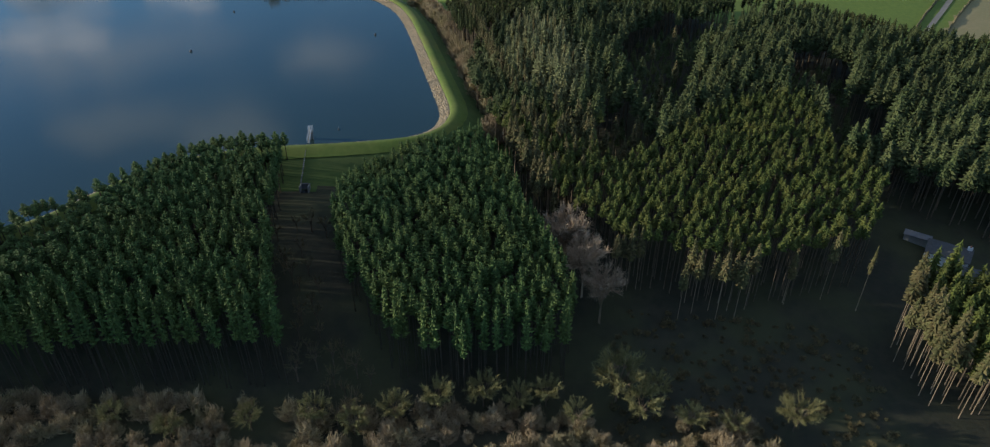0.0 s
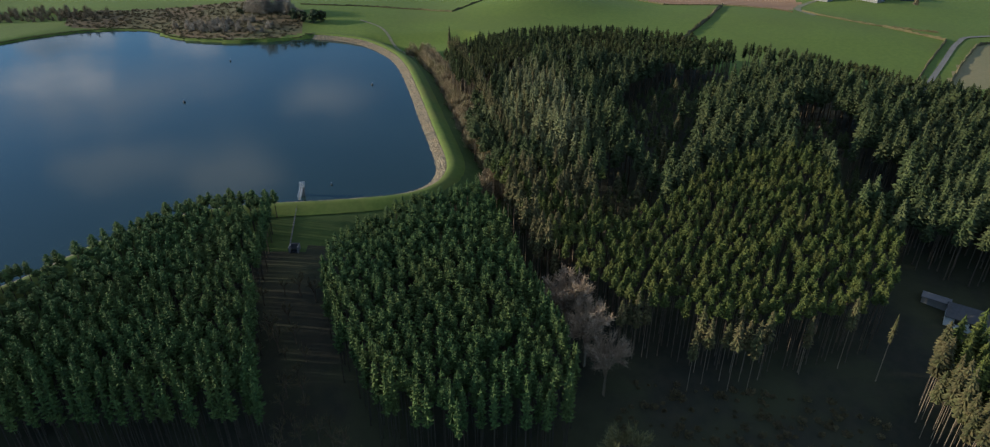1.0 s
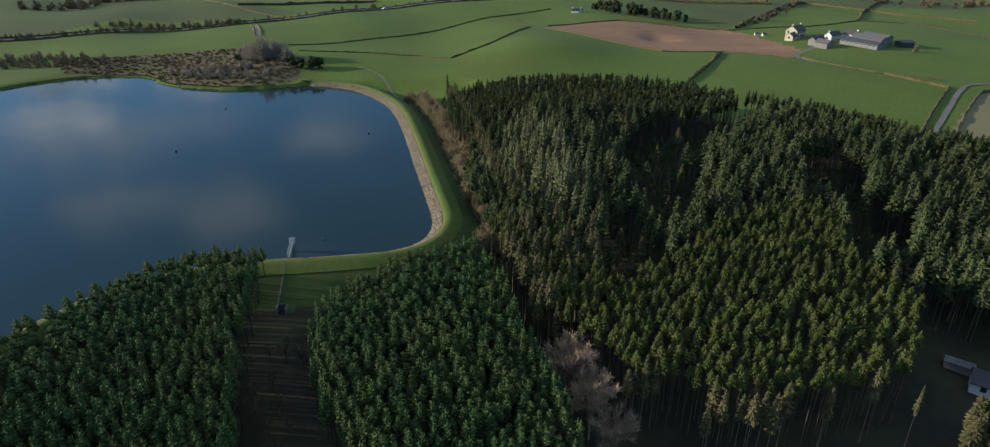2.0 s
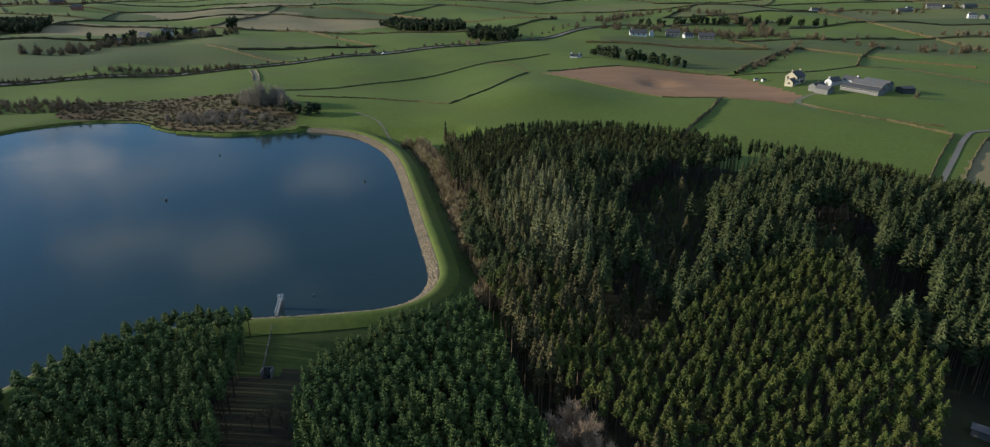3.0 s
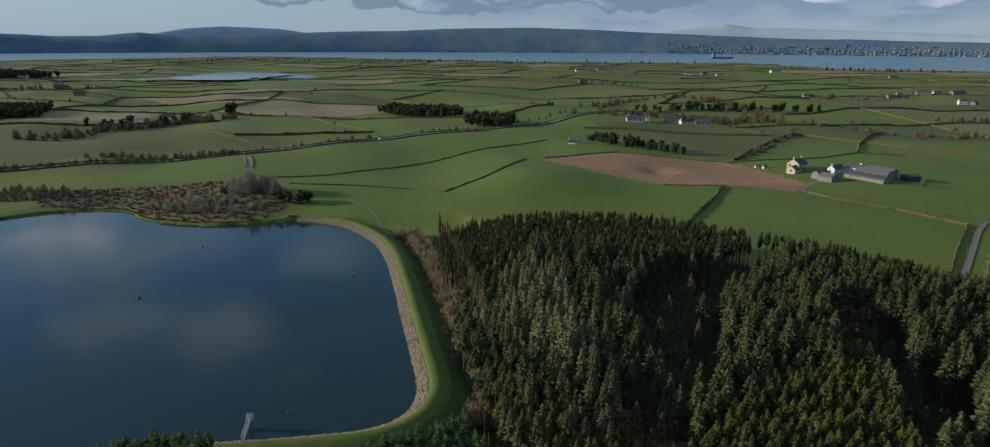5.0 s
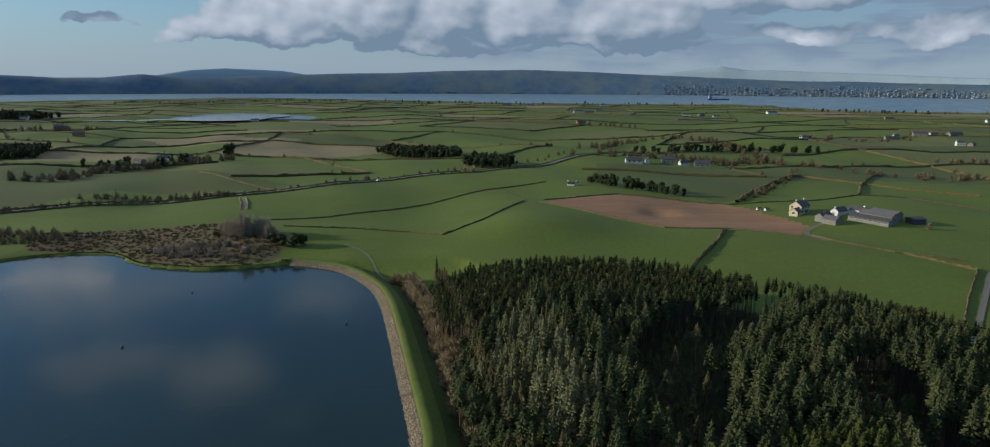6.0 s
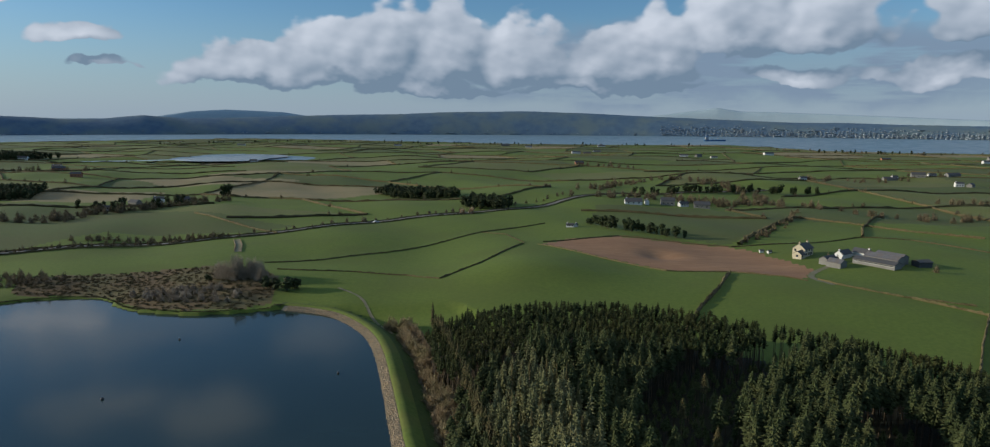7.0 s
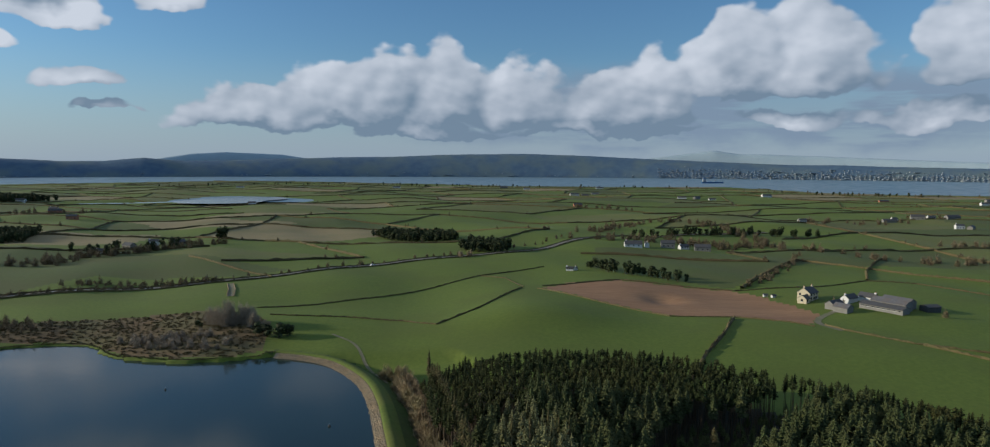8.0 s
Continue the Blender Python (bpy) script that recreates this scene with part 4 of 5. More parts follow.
rising = lambda x, y: 1.0 if y > 232 or x > 30 else 0.62 + 0.46 * float(smooth(x, -8, 16))    # the stand rises from the bank side
old = [(*q[:5], q[5] * (1 + 0.05 * swell(q[1], q[2])), q[6] * (0.97 + 0.07 * swell(q[1], q[2])) * rising(q[1], q[2])) for q in plant(FIR, R_FAR, 3.2, 34, keep=old_stand, size=(0.86, 1.08))]
thin = [bool(inside(np.array([q[1]]), np.array([q[2]]), np.array(PALE_PART))[0]) for q in old]
set_out(FIR, [q for q, t in zip(old, thin) if not t], "tall grey-green spruce forest beside the reservoir")
set_out(PALE, [(q[0] % 6, *q[1:]) for q, t in zip(old, thin) if t], "thin pale spruces in the older stand")
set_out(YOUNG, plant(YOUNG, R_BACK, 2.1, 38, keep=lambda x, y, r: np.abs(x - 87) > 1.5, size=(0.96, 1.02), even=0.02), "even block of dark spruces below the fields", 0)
front = [(x, 104 + 2.2 * math.sin(x * 1.7) - 0.02 * (x - 45)) for x in (36, 38.2, 39, 42.5, 43.4, 45, 46.2, 47, 49.8)] + [(24, 109), (25.5, 110), (27, 109.5), (29, 110), (58, 105.5), (66, 107)]
edge = [tuple(p) for p in offset(BANK, 18.5)[(BANK[:, 1] > 158) & (BANK[:, 1] < 262)][::2]]
clump = plant(LARCH, R_CLUMP, 2.2, 35, size=(0.9, 1.16))
for k, poly in enumerate(OPENINGS):
    FIR.joined("opening_growth", "low dark spruce regrowth in a shaded opening", [(*q[:5], q[5] * 0.55, q[6] * 0.38) for q in plant(FIR, poly, 3.0, 140 + k, size=(0.6, 1.1))], "young trees")
brown = plant(LARCH, BROWN_WOOD, 2.5, 39, size=(0.9, 1.1))
set_out(LARCH, [q for q in clump if q[1] < 79.5 or q[2] < 81.5] + [q for k, q in enumerate(brown) if k % 5 < 3], "sunlit browned spruces")
for k, q in enumerate(brown):
    if k % 5 > 2:
        SPRUCE.single(*q)
for q in clump:
    if not (q[1] < 79.5 or q[2] < 81.5):
        EDGE.single(q[0] % 5, *q[1:])
for k, (x, y) in enumerate(front + edge):
    s = 0.80 + 0.2 * ((k * 37) % 10) / 10
    LARCH.single(k % 6, x, y, stand1(x, y), 50 * k, s, s)
for k in range(34):
    x, y = 6 + (k * 7.31) % 18, 172 + (k * 11.7) % 46
    DEAD.single(k % 3, x, y, stand1(x, y), 50 * k, 1, 0.95 + 0.02 * (k % 8))
for k, (x, y) in enumerate(((29, 141), (31, 146), (34, 150), (30, 154), (36, 157), (27, 149), (44, 168), (46, 178), (52, 187), (48, 200), (57, 212))):
    LARCH.single(k % 6, x, y, stand1(x, y), 70 * k, 0.9, 0.72 + 0.03 * (k % 4))
DEAD.single(1, 72, 104, stand1(71, 104), 20, 1.0, 0.95)
DEAD.single(2, 58, 106, stand1(58, 106), 80, 0.9, 0.85)

near_bank = (BANK[:, 1] > 160) & (BANK[:, 1] < 284)
bank_edge = np.vstack([offset(BANK, 10.5)[near_bank], offset(BANK, 16.5)[near_bank][::-1]])
set_out(BUSH, plant(BUSH, bank_edge, 2.9, 36, size=(0.9, 1.45)) + plant(BUSH, [(-105, 68), (-105, 84.5), (-60, 84), (-36, 82), (-16, 82), (8, 81), (30, 80), (46, 77), (46, 68)], 2.9, 37, size=(0.55, 1.2), keep=lambda x, y, r: (r.random(len(x)) < 0.85) & (np.sin(x / 5.1) + np.sin(y / 2.3 + x / 9) > -1.1)), "bare brown thicket")
for k, (x, y, s) in enumerate(((-31, 80, 0.8), (-2, 83, 0.95), (4, 82, 0.75), (21.5, 84, 1.35), (25, 80, 0.95), (40, 77, 0.7), (51, 78, 0.95), (-17, 80, 0.85), (-42, 79, 0.7), (-66, 80, 0.65), (9, 83, 0.8), (-10, 82, 0.9), (28, 84, 0.8), (-24, 78, 0.75), (33, 78, 0.75), (-55, 77, 0.7), (14, 79, 0.7))):
    WILLOW.single(k % 4, x, y, stand1(x, y), 70 * k, s, s)
for k, (x, y, s) in enumerate(((14.5, 114, 0.98), (17.5, 107.5, 0.92), (20.5, 101, 0.82))):
    BIRCH.single(k, x, y, stand1(x, y), 40 * k, s, s)


# ---- hedges ----
def hedge_strip(rng, a, b, wide, tall, step):
    """A rough hedge between two plan points, as verts and quads."""
    a, b = np.array(a, float), np.array(b, float)
    n = max(2, int(np.hypot(*(b - a)) / step))
    s = np.linspace(0, 1, n + 1)
    mid = a + (b - a) * s[:, None]
    side = np.array([b[1] - a[1], a[0] - b[0]]) / (np.hypot(*(b - a)) + 1e-9)
    z = land(mid[:, 0], mid[:, 1])
    rows = []
    for w, h in ((-0.5, -0.25), (-0.55, 0.45), (-0.3, 0.9), (0.0, 1.0), (0.3, 0.9), (0.55, 0.45), (0.5, -0.25)):
        k = np.clip(rng.normal(1, 0.28, n + 1), 0.25, 1.9) if h > 0 else np.ones(n + 1)
        rows.append(np.c_[mid + side * (w * wide * k)[:, None], z + h * tall * k])
    v = np.stack(rows, 1).reshape(-1, 3)
    i = (np.arange(n)[:, None] * 7 + np.arange(6)[None]).ravel()
    return v, np.c_[i, i + 1, i + 8, i + 7]


def hedge(points, wide=1.6, tall=1.5, label="clipped brown-green field hedge", step=1.4, seed=0, mat="hedge", name="hedge", category="hedge"):
    rng = np.random.default_rng(seed + 100)
    V, F, n = [], [], 0
    for a, b in zip(points[:-1], points[1:]):
        v, f = hedge_strip(rng, a, b, wide * 0.75, tall * 0.75, step)
        V.append(v), F.append(f + n)
        n += len(v)
    return tagged(new(name, mesh_of(name, np.concatenate(V), np.concatenate(F), [M[mat]])), label, category, "field hedges")


for k, (line, wide, tall) in enumerate((
        ([(-98, 360), (-86, 359), (-63, 359), (-36, 353), (-20, 341)], 0.7, 0.7),
        ([(-20, 341), (-2, 363), (21, 416)], 0.8, 0.8),
        ([(29, 413), (57, 379), (85, 354.5), (115, 351), (134, 341), (141, 333)], 0.6, 0.6),
        ([(147, 336), (151, 327), (160, 316), (168, 308), (190, 298)], 0.8, 0.8),
        ([(112, 348), (98, 321), (84, 299), (70, 272)], 1.4, 1.6),
        ([(33, 424), (55, 433), (79, 440), (112, 431), (139, 421)], 1.0, 0.8),
        ([(139, 420), (185, 423), (224, 441), (249, 433), (271, 405), (310, 360)], 0.7, 0.7),
        ([(145, 424), (186, 484), (229, 537)], 2.2, 2.4),
        ([(226, 443), (251, 488), (310, 567)], 1.6, 1.8),
        ([(229, 537), (254, 509), (274, 472), (300, 443)], 1.4, 1.4),
        ([(-110, 378), (-85, 390), (-56, 411), (-38, 431), (-3, 470), (40, 500)], 0.7, 0.7),
        ([(-3, 470), (13, 459), (22, 420)], 0.5, 0.5),
        ([(145, 234), (168, 264), (187, 287), (170, 306)], 0.9, 1.0),
        ([(156, 232), (176, 258), (196, 281), (215, 290), (300, 289)], 0.9, 1.0),
        ([(-219, 551), (-182, 516), (-132, 470)], 1.6, 1.2))):
    hedge(line, wide, tall, seed=k + 1)
for side, sd in ((-4.2, 14), (4.2, 15)):
    q = offset(curve_through(ROAD, 18.0), side)
    hedge([tuple(p) for p in q], 1.05, 1.05, seed=sd, step=2.0)


def far_hedges():
    rng = np.random.default_rng(77)
    V, F, n = [], [], 0
    spots = []
    for a, b in FAR_HEDGES:
        m = (a + b) / 2
        r = np.hypot(*m)
        if m[1] < 520 or abs(m[0]) > m[1] * 0.85 + 100 or r > coast(m[0], m[1]) - 80:
            continue
        if gap_to(m[0], m[1], ROAD) < 45 or inside(m[0], m[1], np.array(DARK_FIELDS[1])):
            continue
        v, f = hedge_strip(rng, a, b, 1.6, 1.4, 3.0 + r / 250)
        V.append(v), F.append(f + n)
        n += len(v)
        for _ in range(rng.poisson(1.7)):
            p = a + (b - a) * rng.uniform()
            spots.append((int(rng.integers(5)), p[0], p[1], float(land(p[0], p[1])), rng.uniform(0, 360), rng.uniform(0.4, 1.0), rng.uniform(0.35, 0.85)))
    tagged(new("far_hedges", mesh_of("far_hedges", np.concatenate(V), np.concatenate(F), [M["hedge"]])), "dark hedgerows dividing the distant fields", "hedge", kind="stuff")
    FAR_ASH.joined("hedgerow_trees", "bare trees scattered along distant hedgerows", spots, "tree")


far_hedges()


# ---- buildings ----
def box(bm, x0, x1, y0, y1, z0, z1):
    v = [bm.verts.new(p) for p in ((x0, y0, z0), (x1, y0, z0), (x1, y1, z0), (x0, y1, z0), (x0, y0, z1), (x1, y0, z1), (x1, y1, z1), (x0, y1, z1))]
    for q in ((3, 2, 1, 0), (4, 5, 6, 7), (0, 1, 5, 4), (1, 2, 6, 5), (2, 3, 7, 6), (3, 0, 4, 7)):
        bm.faces.new([v[i] for i in q])


def gable_walls(w, d, eave, ridge):
    """Walls of a house whose ridge runs along x."""
    bm = bmesh.new()
    a, b = w / 2, d / 2
    lo = [bm.verts.new((x, y, -1.0)) for x, y in ((-a, -b), (a, -b), (a, b), (-a, b))]
    hi = [bm.verts.new((x, y, eave)) for x, y in ((-a, -b), (a, -b), (a, b), (-a, b))]
    l, r = bm.verts.new((-a, 0, ridge)), bm.verts.new((a, 0, ridge))
    for q in ((lo[0], lo[1], hi[1], hi[0]), (lo[2], lo[3], hi[3], hi[2]), (lo[1], lo[2], hi[2], r, hi[1]), (lo[3], lo[0], hi[0], l, hi[3]), (hi[0], hi[1], r, l), (hi[2], hi[3], l, r)):
        bm.faces.new(q)
    return bm


def gable_roof(w, d, eave, ridge, over=0.35, thick=0.16):
    bm = bmesh.new()
    a, b = w / 2 + over * 0.6, d / 2 + over
    slope = (ridge - eave) / (d / 2)
    z0, z1 = eave - over * slope + 0.05, ridge + 0.05
    for s in (-1, 1):
        p = [(-a, s * b, z0), (a, s * b, z0), (a, 0, z1), (-a, 0, z1)]
        lo = [bm.verts.new(q) for q in p]
        hi = [bm.verts.new((q[0], q[1], q[2] + thick)) for q in p]
        bm.faces.new(hi)
        bm.faces.new(lo[::-1])
        for i in range(4):
            j = (i + 1) % 4
            bm.faces.new((lo[i], lo[j], hi[j], hi[i]))
    bmesh.ops.recalc_face_normals(bm, faces=bm.faces[:])
    return bm


def boxed(*size):
    bm = bmesh.new()
    box(bm, *size)
    return bm


def house(name, x, y, turn, w, d, eave, ridge, wall, roof, label, chimneys=(), windows=(), doors=(), category="house", group=""):
    """windows, doors: (side, along, sill, wide, high); side -1 is the -y wall, 1 the +y wall, -2 and 2 the gables."""
    root = tagged(new(name), label, category, group)
    root.matrix_basis = pose(x, y, stand1(x, y), 0, 0, turn)
    part("wall", gable_walls(w, d, eave, ridge), M[wall], root)
    part("roof", gable_roof(w, d, eave, ridge), M[roof], root)
    for c, h in chimneys:
        ch = part("chimney", boxed(c - 0.45, c + 0.45, -0.35, 0.35, ridge - 0.8, ridge + h), M[wall], root)
        part("chimney_pot", boxed(c - 0.15, c + 0.15, -0.15, 0.15, ridge + h - 0.02, ridge + h + 0.4), M["brick"], ch)
    for nm, mat, rows in (("window", "glass", windows), ("door", "slate", doors)):
        for side, at, z, ww, hh in rows:
            if abs(side) == 1:
                yy = side * d / 2
                bm = boxed(at - ww / 2, at + ww / 2, min(yy, yy + side * 0.04), max(yy, yy + side * 0.04), z, z + hh)
                fr = boxed(at - ww / 2 - 0.1, at + ww / 2 + 0.1, min(yy, yy + side * 0.08), max(yy, yy + side * 0.08), z - 0.12, z)
            else:
                xx = side / 2 * w / 2
                s = 1 if side > 0 else -1
                bm = boxed(min(xx, xx + s * 0.04), max(xx, xx + s * 0.04), at - ww / 2, at + ww / 2, z, z + hh)
                fr = boxed(min(xx, xx + s * 0.08), max(xx, xx + s * 0.08), at - ww / 2 - 0.1, at + ww / 2 + 0.1, z - 0.12, z)
            ob = part(nm, bm, M[mat], root)
            part("sill", fr, M["white"], ob)
    return root


ROWS2 = [(-1, a, z, 1.1, 1.3) for a in (-3.2, 0, 3.2) for z in (0.9, 3.4)]
# the farm above the ploughed field
house("farmhouse", 165, 389.5, 37, 8.5, 6.6, 4.1, 6.5, "render", "slate", "cream rendered two-storey farmhouse with a slate roof", [(-3.8, 0.9), (3.8, 0.9)], [(-1, a, z, 1.0, 1.3) for a in (-2.6, 0, 2.6) for z in (0.8, 2.7)] + [(-2, a, 2.6, 1.0, 1.2) for a in (-1.8, 1.8)], [(-1, 1.4, 0, 1.0, 2.1)])
house("farmhouse_annexe", 160.5, 384, 37, 3.8, 4.6, 2.3, 3.9, "render", "slate", "cream rendered gabled annexe against the farmhouse", [], [(-2, 0, 1.0, 1.2, 1.1), (-1, -1, 1.0, 1.0, 1.1)], category="house")
house("stone_shed", 168, 361, -59, 7, 5, 2.4, 3.9, "concrete", "tin", "low grey stone shed with an iron roof", category="shed")
house("stone_shed", 168, 369, 30, 8, 4.5, 2.3, 3.8, "concrete", "slate", "small grey outbuilding by the farm lane", category="shed")
house("barn", 186, 359, -59.5, 20, 6, 2.1, 3.3, "concrete", "slate", "long grey concrete cattle barn with a dark slate roof", windows=[(-1, -8.4 + 2.4 * k, 1.2, 1.6, 0.5) for k in range(8)], doors=[(-2, 0, 0, 2.6, 1.9)], category="barn", group="farm barns")
house("barn", 191.5, 362.5, -59.5, 16, 6.5, 3.1, 4.7, "concrete", "tin", "grey barn with a weathered iron roof", category="barn", group="farm barns")
house("barn", 197, 366, -59.5, 13, 6.5, 3.1, 4.7, "concrete", "tin", "grey barn with a weathered iron roof", category="barn", group="farm barns")
house("outbuilding", 180, 378, 31, 8, 4.2, 2.3, 4.0, "white", "slate", "whitewashed gabled farm outbuilding", [(-3.5, 0.6)], category="shed")
house("outbuilding", 190, 379, -59, 8, 4.2, 2.4, 4.1, "white", "slate", "whitewashed gabled farm outbuilding", [(3.5, 0.6)], category="shed")
house("black_shed", 207, 358, 10, 7, 5, 2.4, 3.2, "slate", "slate", "low dark cattle shed in the barn's shade", category="shed")
for k, (x, y) in enumerate(((149.5, 404), (152.5, 401))):
    house("garden_hut", x, y, 20 * k, 2.2, 1.4, 1.1, 1.5, "white", "slate", "small white hut on the lawn", category="shed")
# houses farther off
FAR_HOUSES = [(-305, 588, 20, 11, "white"), (-296, 613, -30, 16, "concrete"), (-289, 640, 10, 12, "white"), (-272, 650, 60, 16, "concrete"), (55, 480, -15, 7, "white"), (59, 481, 70, 5, "white"), (122, 601, -5, 20, "white"), (134, 604, 85, 9, "white"),
              (152, 606, -10, 16, "concrete"), (164, 602, 20, 12, "white"), (178, 597, -12, 18, "concrete"), (233, 1819, 5, 34, "white"), (260, 1810, 0, 30, "concrete"), (167, 1269, 10, 22, "brick"), (-513, 891, 10, 18, "brick"), (-706, 1157, 0, 20, "white")]
FAR_HOUSES2 = [(463, 1634, -10, 28, "white"), (500, 1640, 40, 30, "concrete"), (530, 1620, 0, 22, "white"), (400, 894, 10, 14, "white"), (408, 899, 70, 12, "brick"), (536, 935, 0, 26, "concrete"), (548, 945, 20, 14, "white"), (578, 942, -20, 24, "concrete"), (599, 946, 0, 15, "white"),
               (620, 935, 10, 28, "concrete"), (542, 811, -10, 13, "white"), (552, 806, 40, 16, "concrete"), (-610, 1010, 30, 24, "brick"), (-880, 1330, 0, 30, "white"), (300, 1900, 0, 30, "white"), (-300, 2300, 0, 34, "white"), (-477, 1425, 10, 22, "white")]
FAR_HOUSES3 = [(380, 2300, 0, 36, "white"), (130, 2200, 0, 30, "white"), (700, 1720, 10, 36, "white"), (900, 1560, 0, 30, "brick"), (960, 1330, 0, 26, "white"), (1100, 1500, 0, 34, "concrete"), (-820, 2300, 0, 36, "white"), (60, 2350, 0, 40, "concrete")]
for k, (x, y, turn, w, wall) in enumerate(FAR_HOUSES + FAR_HOUSES2 + FAR_HOUSES3):
    w = w * 0.7
    d = min(w * 0.5, 7) if w < 18 else w * 0.35
    e = 2.2 + (k % 3) * 0.8 + d * 0.06 if y > 500 else 1.7
    words = {"white": "small white rendered house among the fields", "concrete": "grey farm building with a slate roof", "brick": "red brick house among bare trees"}[wall]
    house("farm_building" if wall == "concrete" else "cottage", x, y, turn, w, d, e, e + d * 0.36, wall, "slate", words, [(-w * 0.4, 0.8)] if wall != "concrete" else (), [(-1, a * w, 1.0, 1.1, 1.2) for a in (-0.3, 0.0, 0.3)] if w < 18 else (), category="building" if wall == "concrete" else "house")
# the yard below the forest
house("woodland_house", 97.2, 118.4, -35, 8, 5, 2.4, 4.1, "white", "slate", "white house with a grey slate roof beside the wood", [(3.4, 0.6)], [(-1, -1.8, 0.9, 1.0, 1.1), (-1, 0.8, 0.9, 1.0, 1.1)], [(-1, 2.6, 0, 0.9, 2.0)])
house("garage", 98.6, 112.2, -30, 4.5, 3.6, 2.1, 3.1, "render", "slate", "pale rendered garage with dark doors", [], [], [(-2, -0.9, 0, 1.4, 1.8), (-2, 0.9, 0, 1.4, 1.8)], category="garage")
house("long_shed", 94, 124.6, -38, 5, 1.9, 1.7, 2.2, "concrete", "tin", "narrow shed with a pale iron roof", category="shed")


def car(x, y, turn, paint, label):
    root = tagged(new("car"), label, "car")
    root.matrix_basis = pose(x, y, stand1(x, y), 0, 0, turn)
    bm = bmesh.new()
    side = [(-2.1, 0.35), (2.1, 0.35), (2.15, 0.8), (1.2, 0.95), (0.6, 1.45), (-1.3, 1.48), (-2.0, 0.95), (-2.15, 0.7)]
    a = [bm.verts.new((p, -0.85, q)) for p, q in side]
    b = [bm.verts.new((p, 0.85, q)) for p, q in side]
    bm.faces.new(a)
    bm.faces.new(b[::-1])
    for i in range(8):
        j = (i + 1) % 8
        bm.faces.new((a[j], a[i], b[i], b[j]))
    bmesh.ops.recalc_face_normals(bm, faces=bm.faces[:])
    bmesh.ops.bevel(bm, geom=bm.edges[:], offset=0.06, segments=1, affect="EDGES")
    part("body", bm, M[paint], root)
    part("window", boxed(-1.2, 0.75, -0.87, 0.87, 0.98, 1.36), M["glass"], root)
    for u in (-1.3, 1.35):
        for s in (-0.8, 0.8):
            bm = bmesh.new()
            bmesh.ops.create_cone(bm, cap_ends=True, segments=14, radius1=0.33, radius2=0.33, depth=0.22, matrix=pose(u, s, 0.33, 90))
            part("wheel", bm, M["glass"], root, "black tyre")
    return root


car(97.2, 113.9, 20, "blue", "small blue car parked in the yard")
car(101.2, 110.6, 35, "white", "white car parked in the yard")
car(-78, 521, 42, "white", "white car on the country road")


# ---- roads and tracks ----
def lane(name, points, wide, mat, label, lift):
    line = curve_through(points, 4.0)
    rows = []
    for o in (-0.5, -0.25, 0, 0.25, 0.5):
        q = offset(line, o * wide)
        rows.append(np.c_[q, np.maximum(stand(q[:, 0], q[:, 1]), stand(line[:, 0], line[:, 1])) + lift])
    v = np.concatenate(rows)
    n = len(line)
    f = np.concatenate([np.c_[np.arange(n - 1) + k * n, np.arange(n - 1) + k * n + n, np.arange(n - 1) + k * n + n + 1, np.arange(n - 1) + k * n + 1] for k in range(4)])
    tagged(new(name, mesh_of(name, v, f[:, ::-1], [M[mat]], smooth=True)), label, name, kind="structure")


lane("lane", LANE, 1.9, "asphalt", "narrow grey asphalt lane between hedges", 0.2)
lane("road", ROAD, 5.5, "asphalt", "country road behind hedges", 0.3)
lane("track", [(149, 326), (146, 338), (150, 348), (158, 357), (170, 366)], 2.8, "track", "gravel track into the farmyard", 0.12)
lane("footpath", [(-63, 331), (-52, 320), (-44, 303), (-33, 283)], 1.2, "track", "worn pale path beside the embankment", 0.12)
for s in (-1.9, 1.9):
    hedge([(-149 + s, 446), (-140 + s, 425), (-133 + s, 404)], 0.5, 0.7, "pale stone wall of a farm lane", 1.2, 40 + int(s), "pale_bark", "stone_wall", "wall")
lane("farm_lane", [(-149, 447), (-140, 425), (-133, 404)], 3.2, "track", "brown sunken farm lane between walls", 0.12)


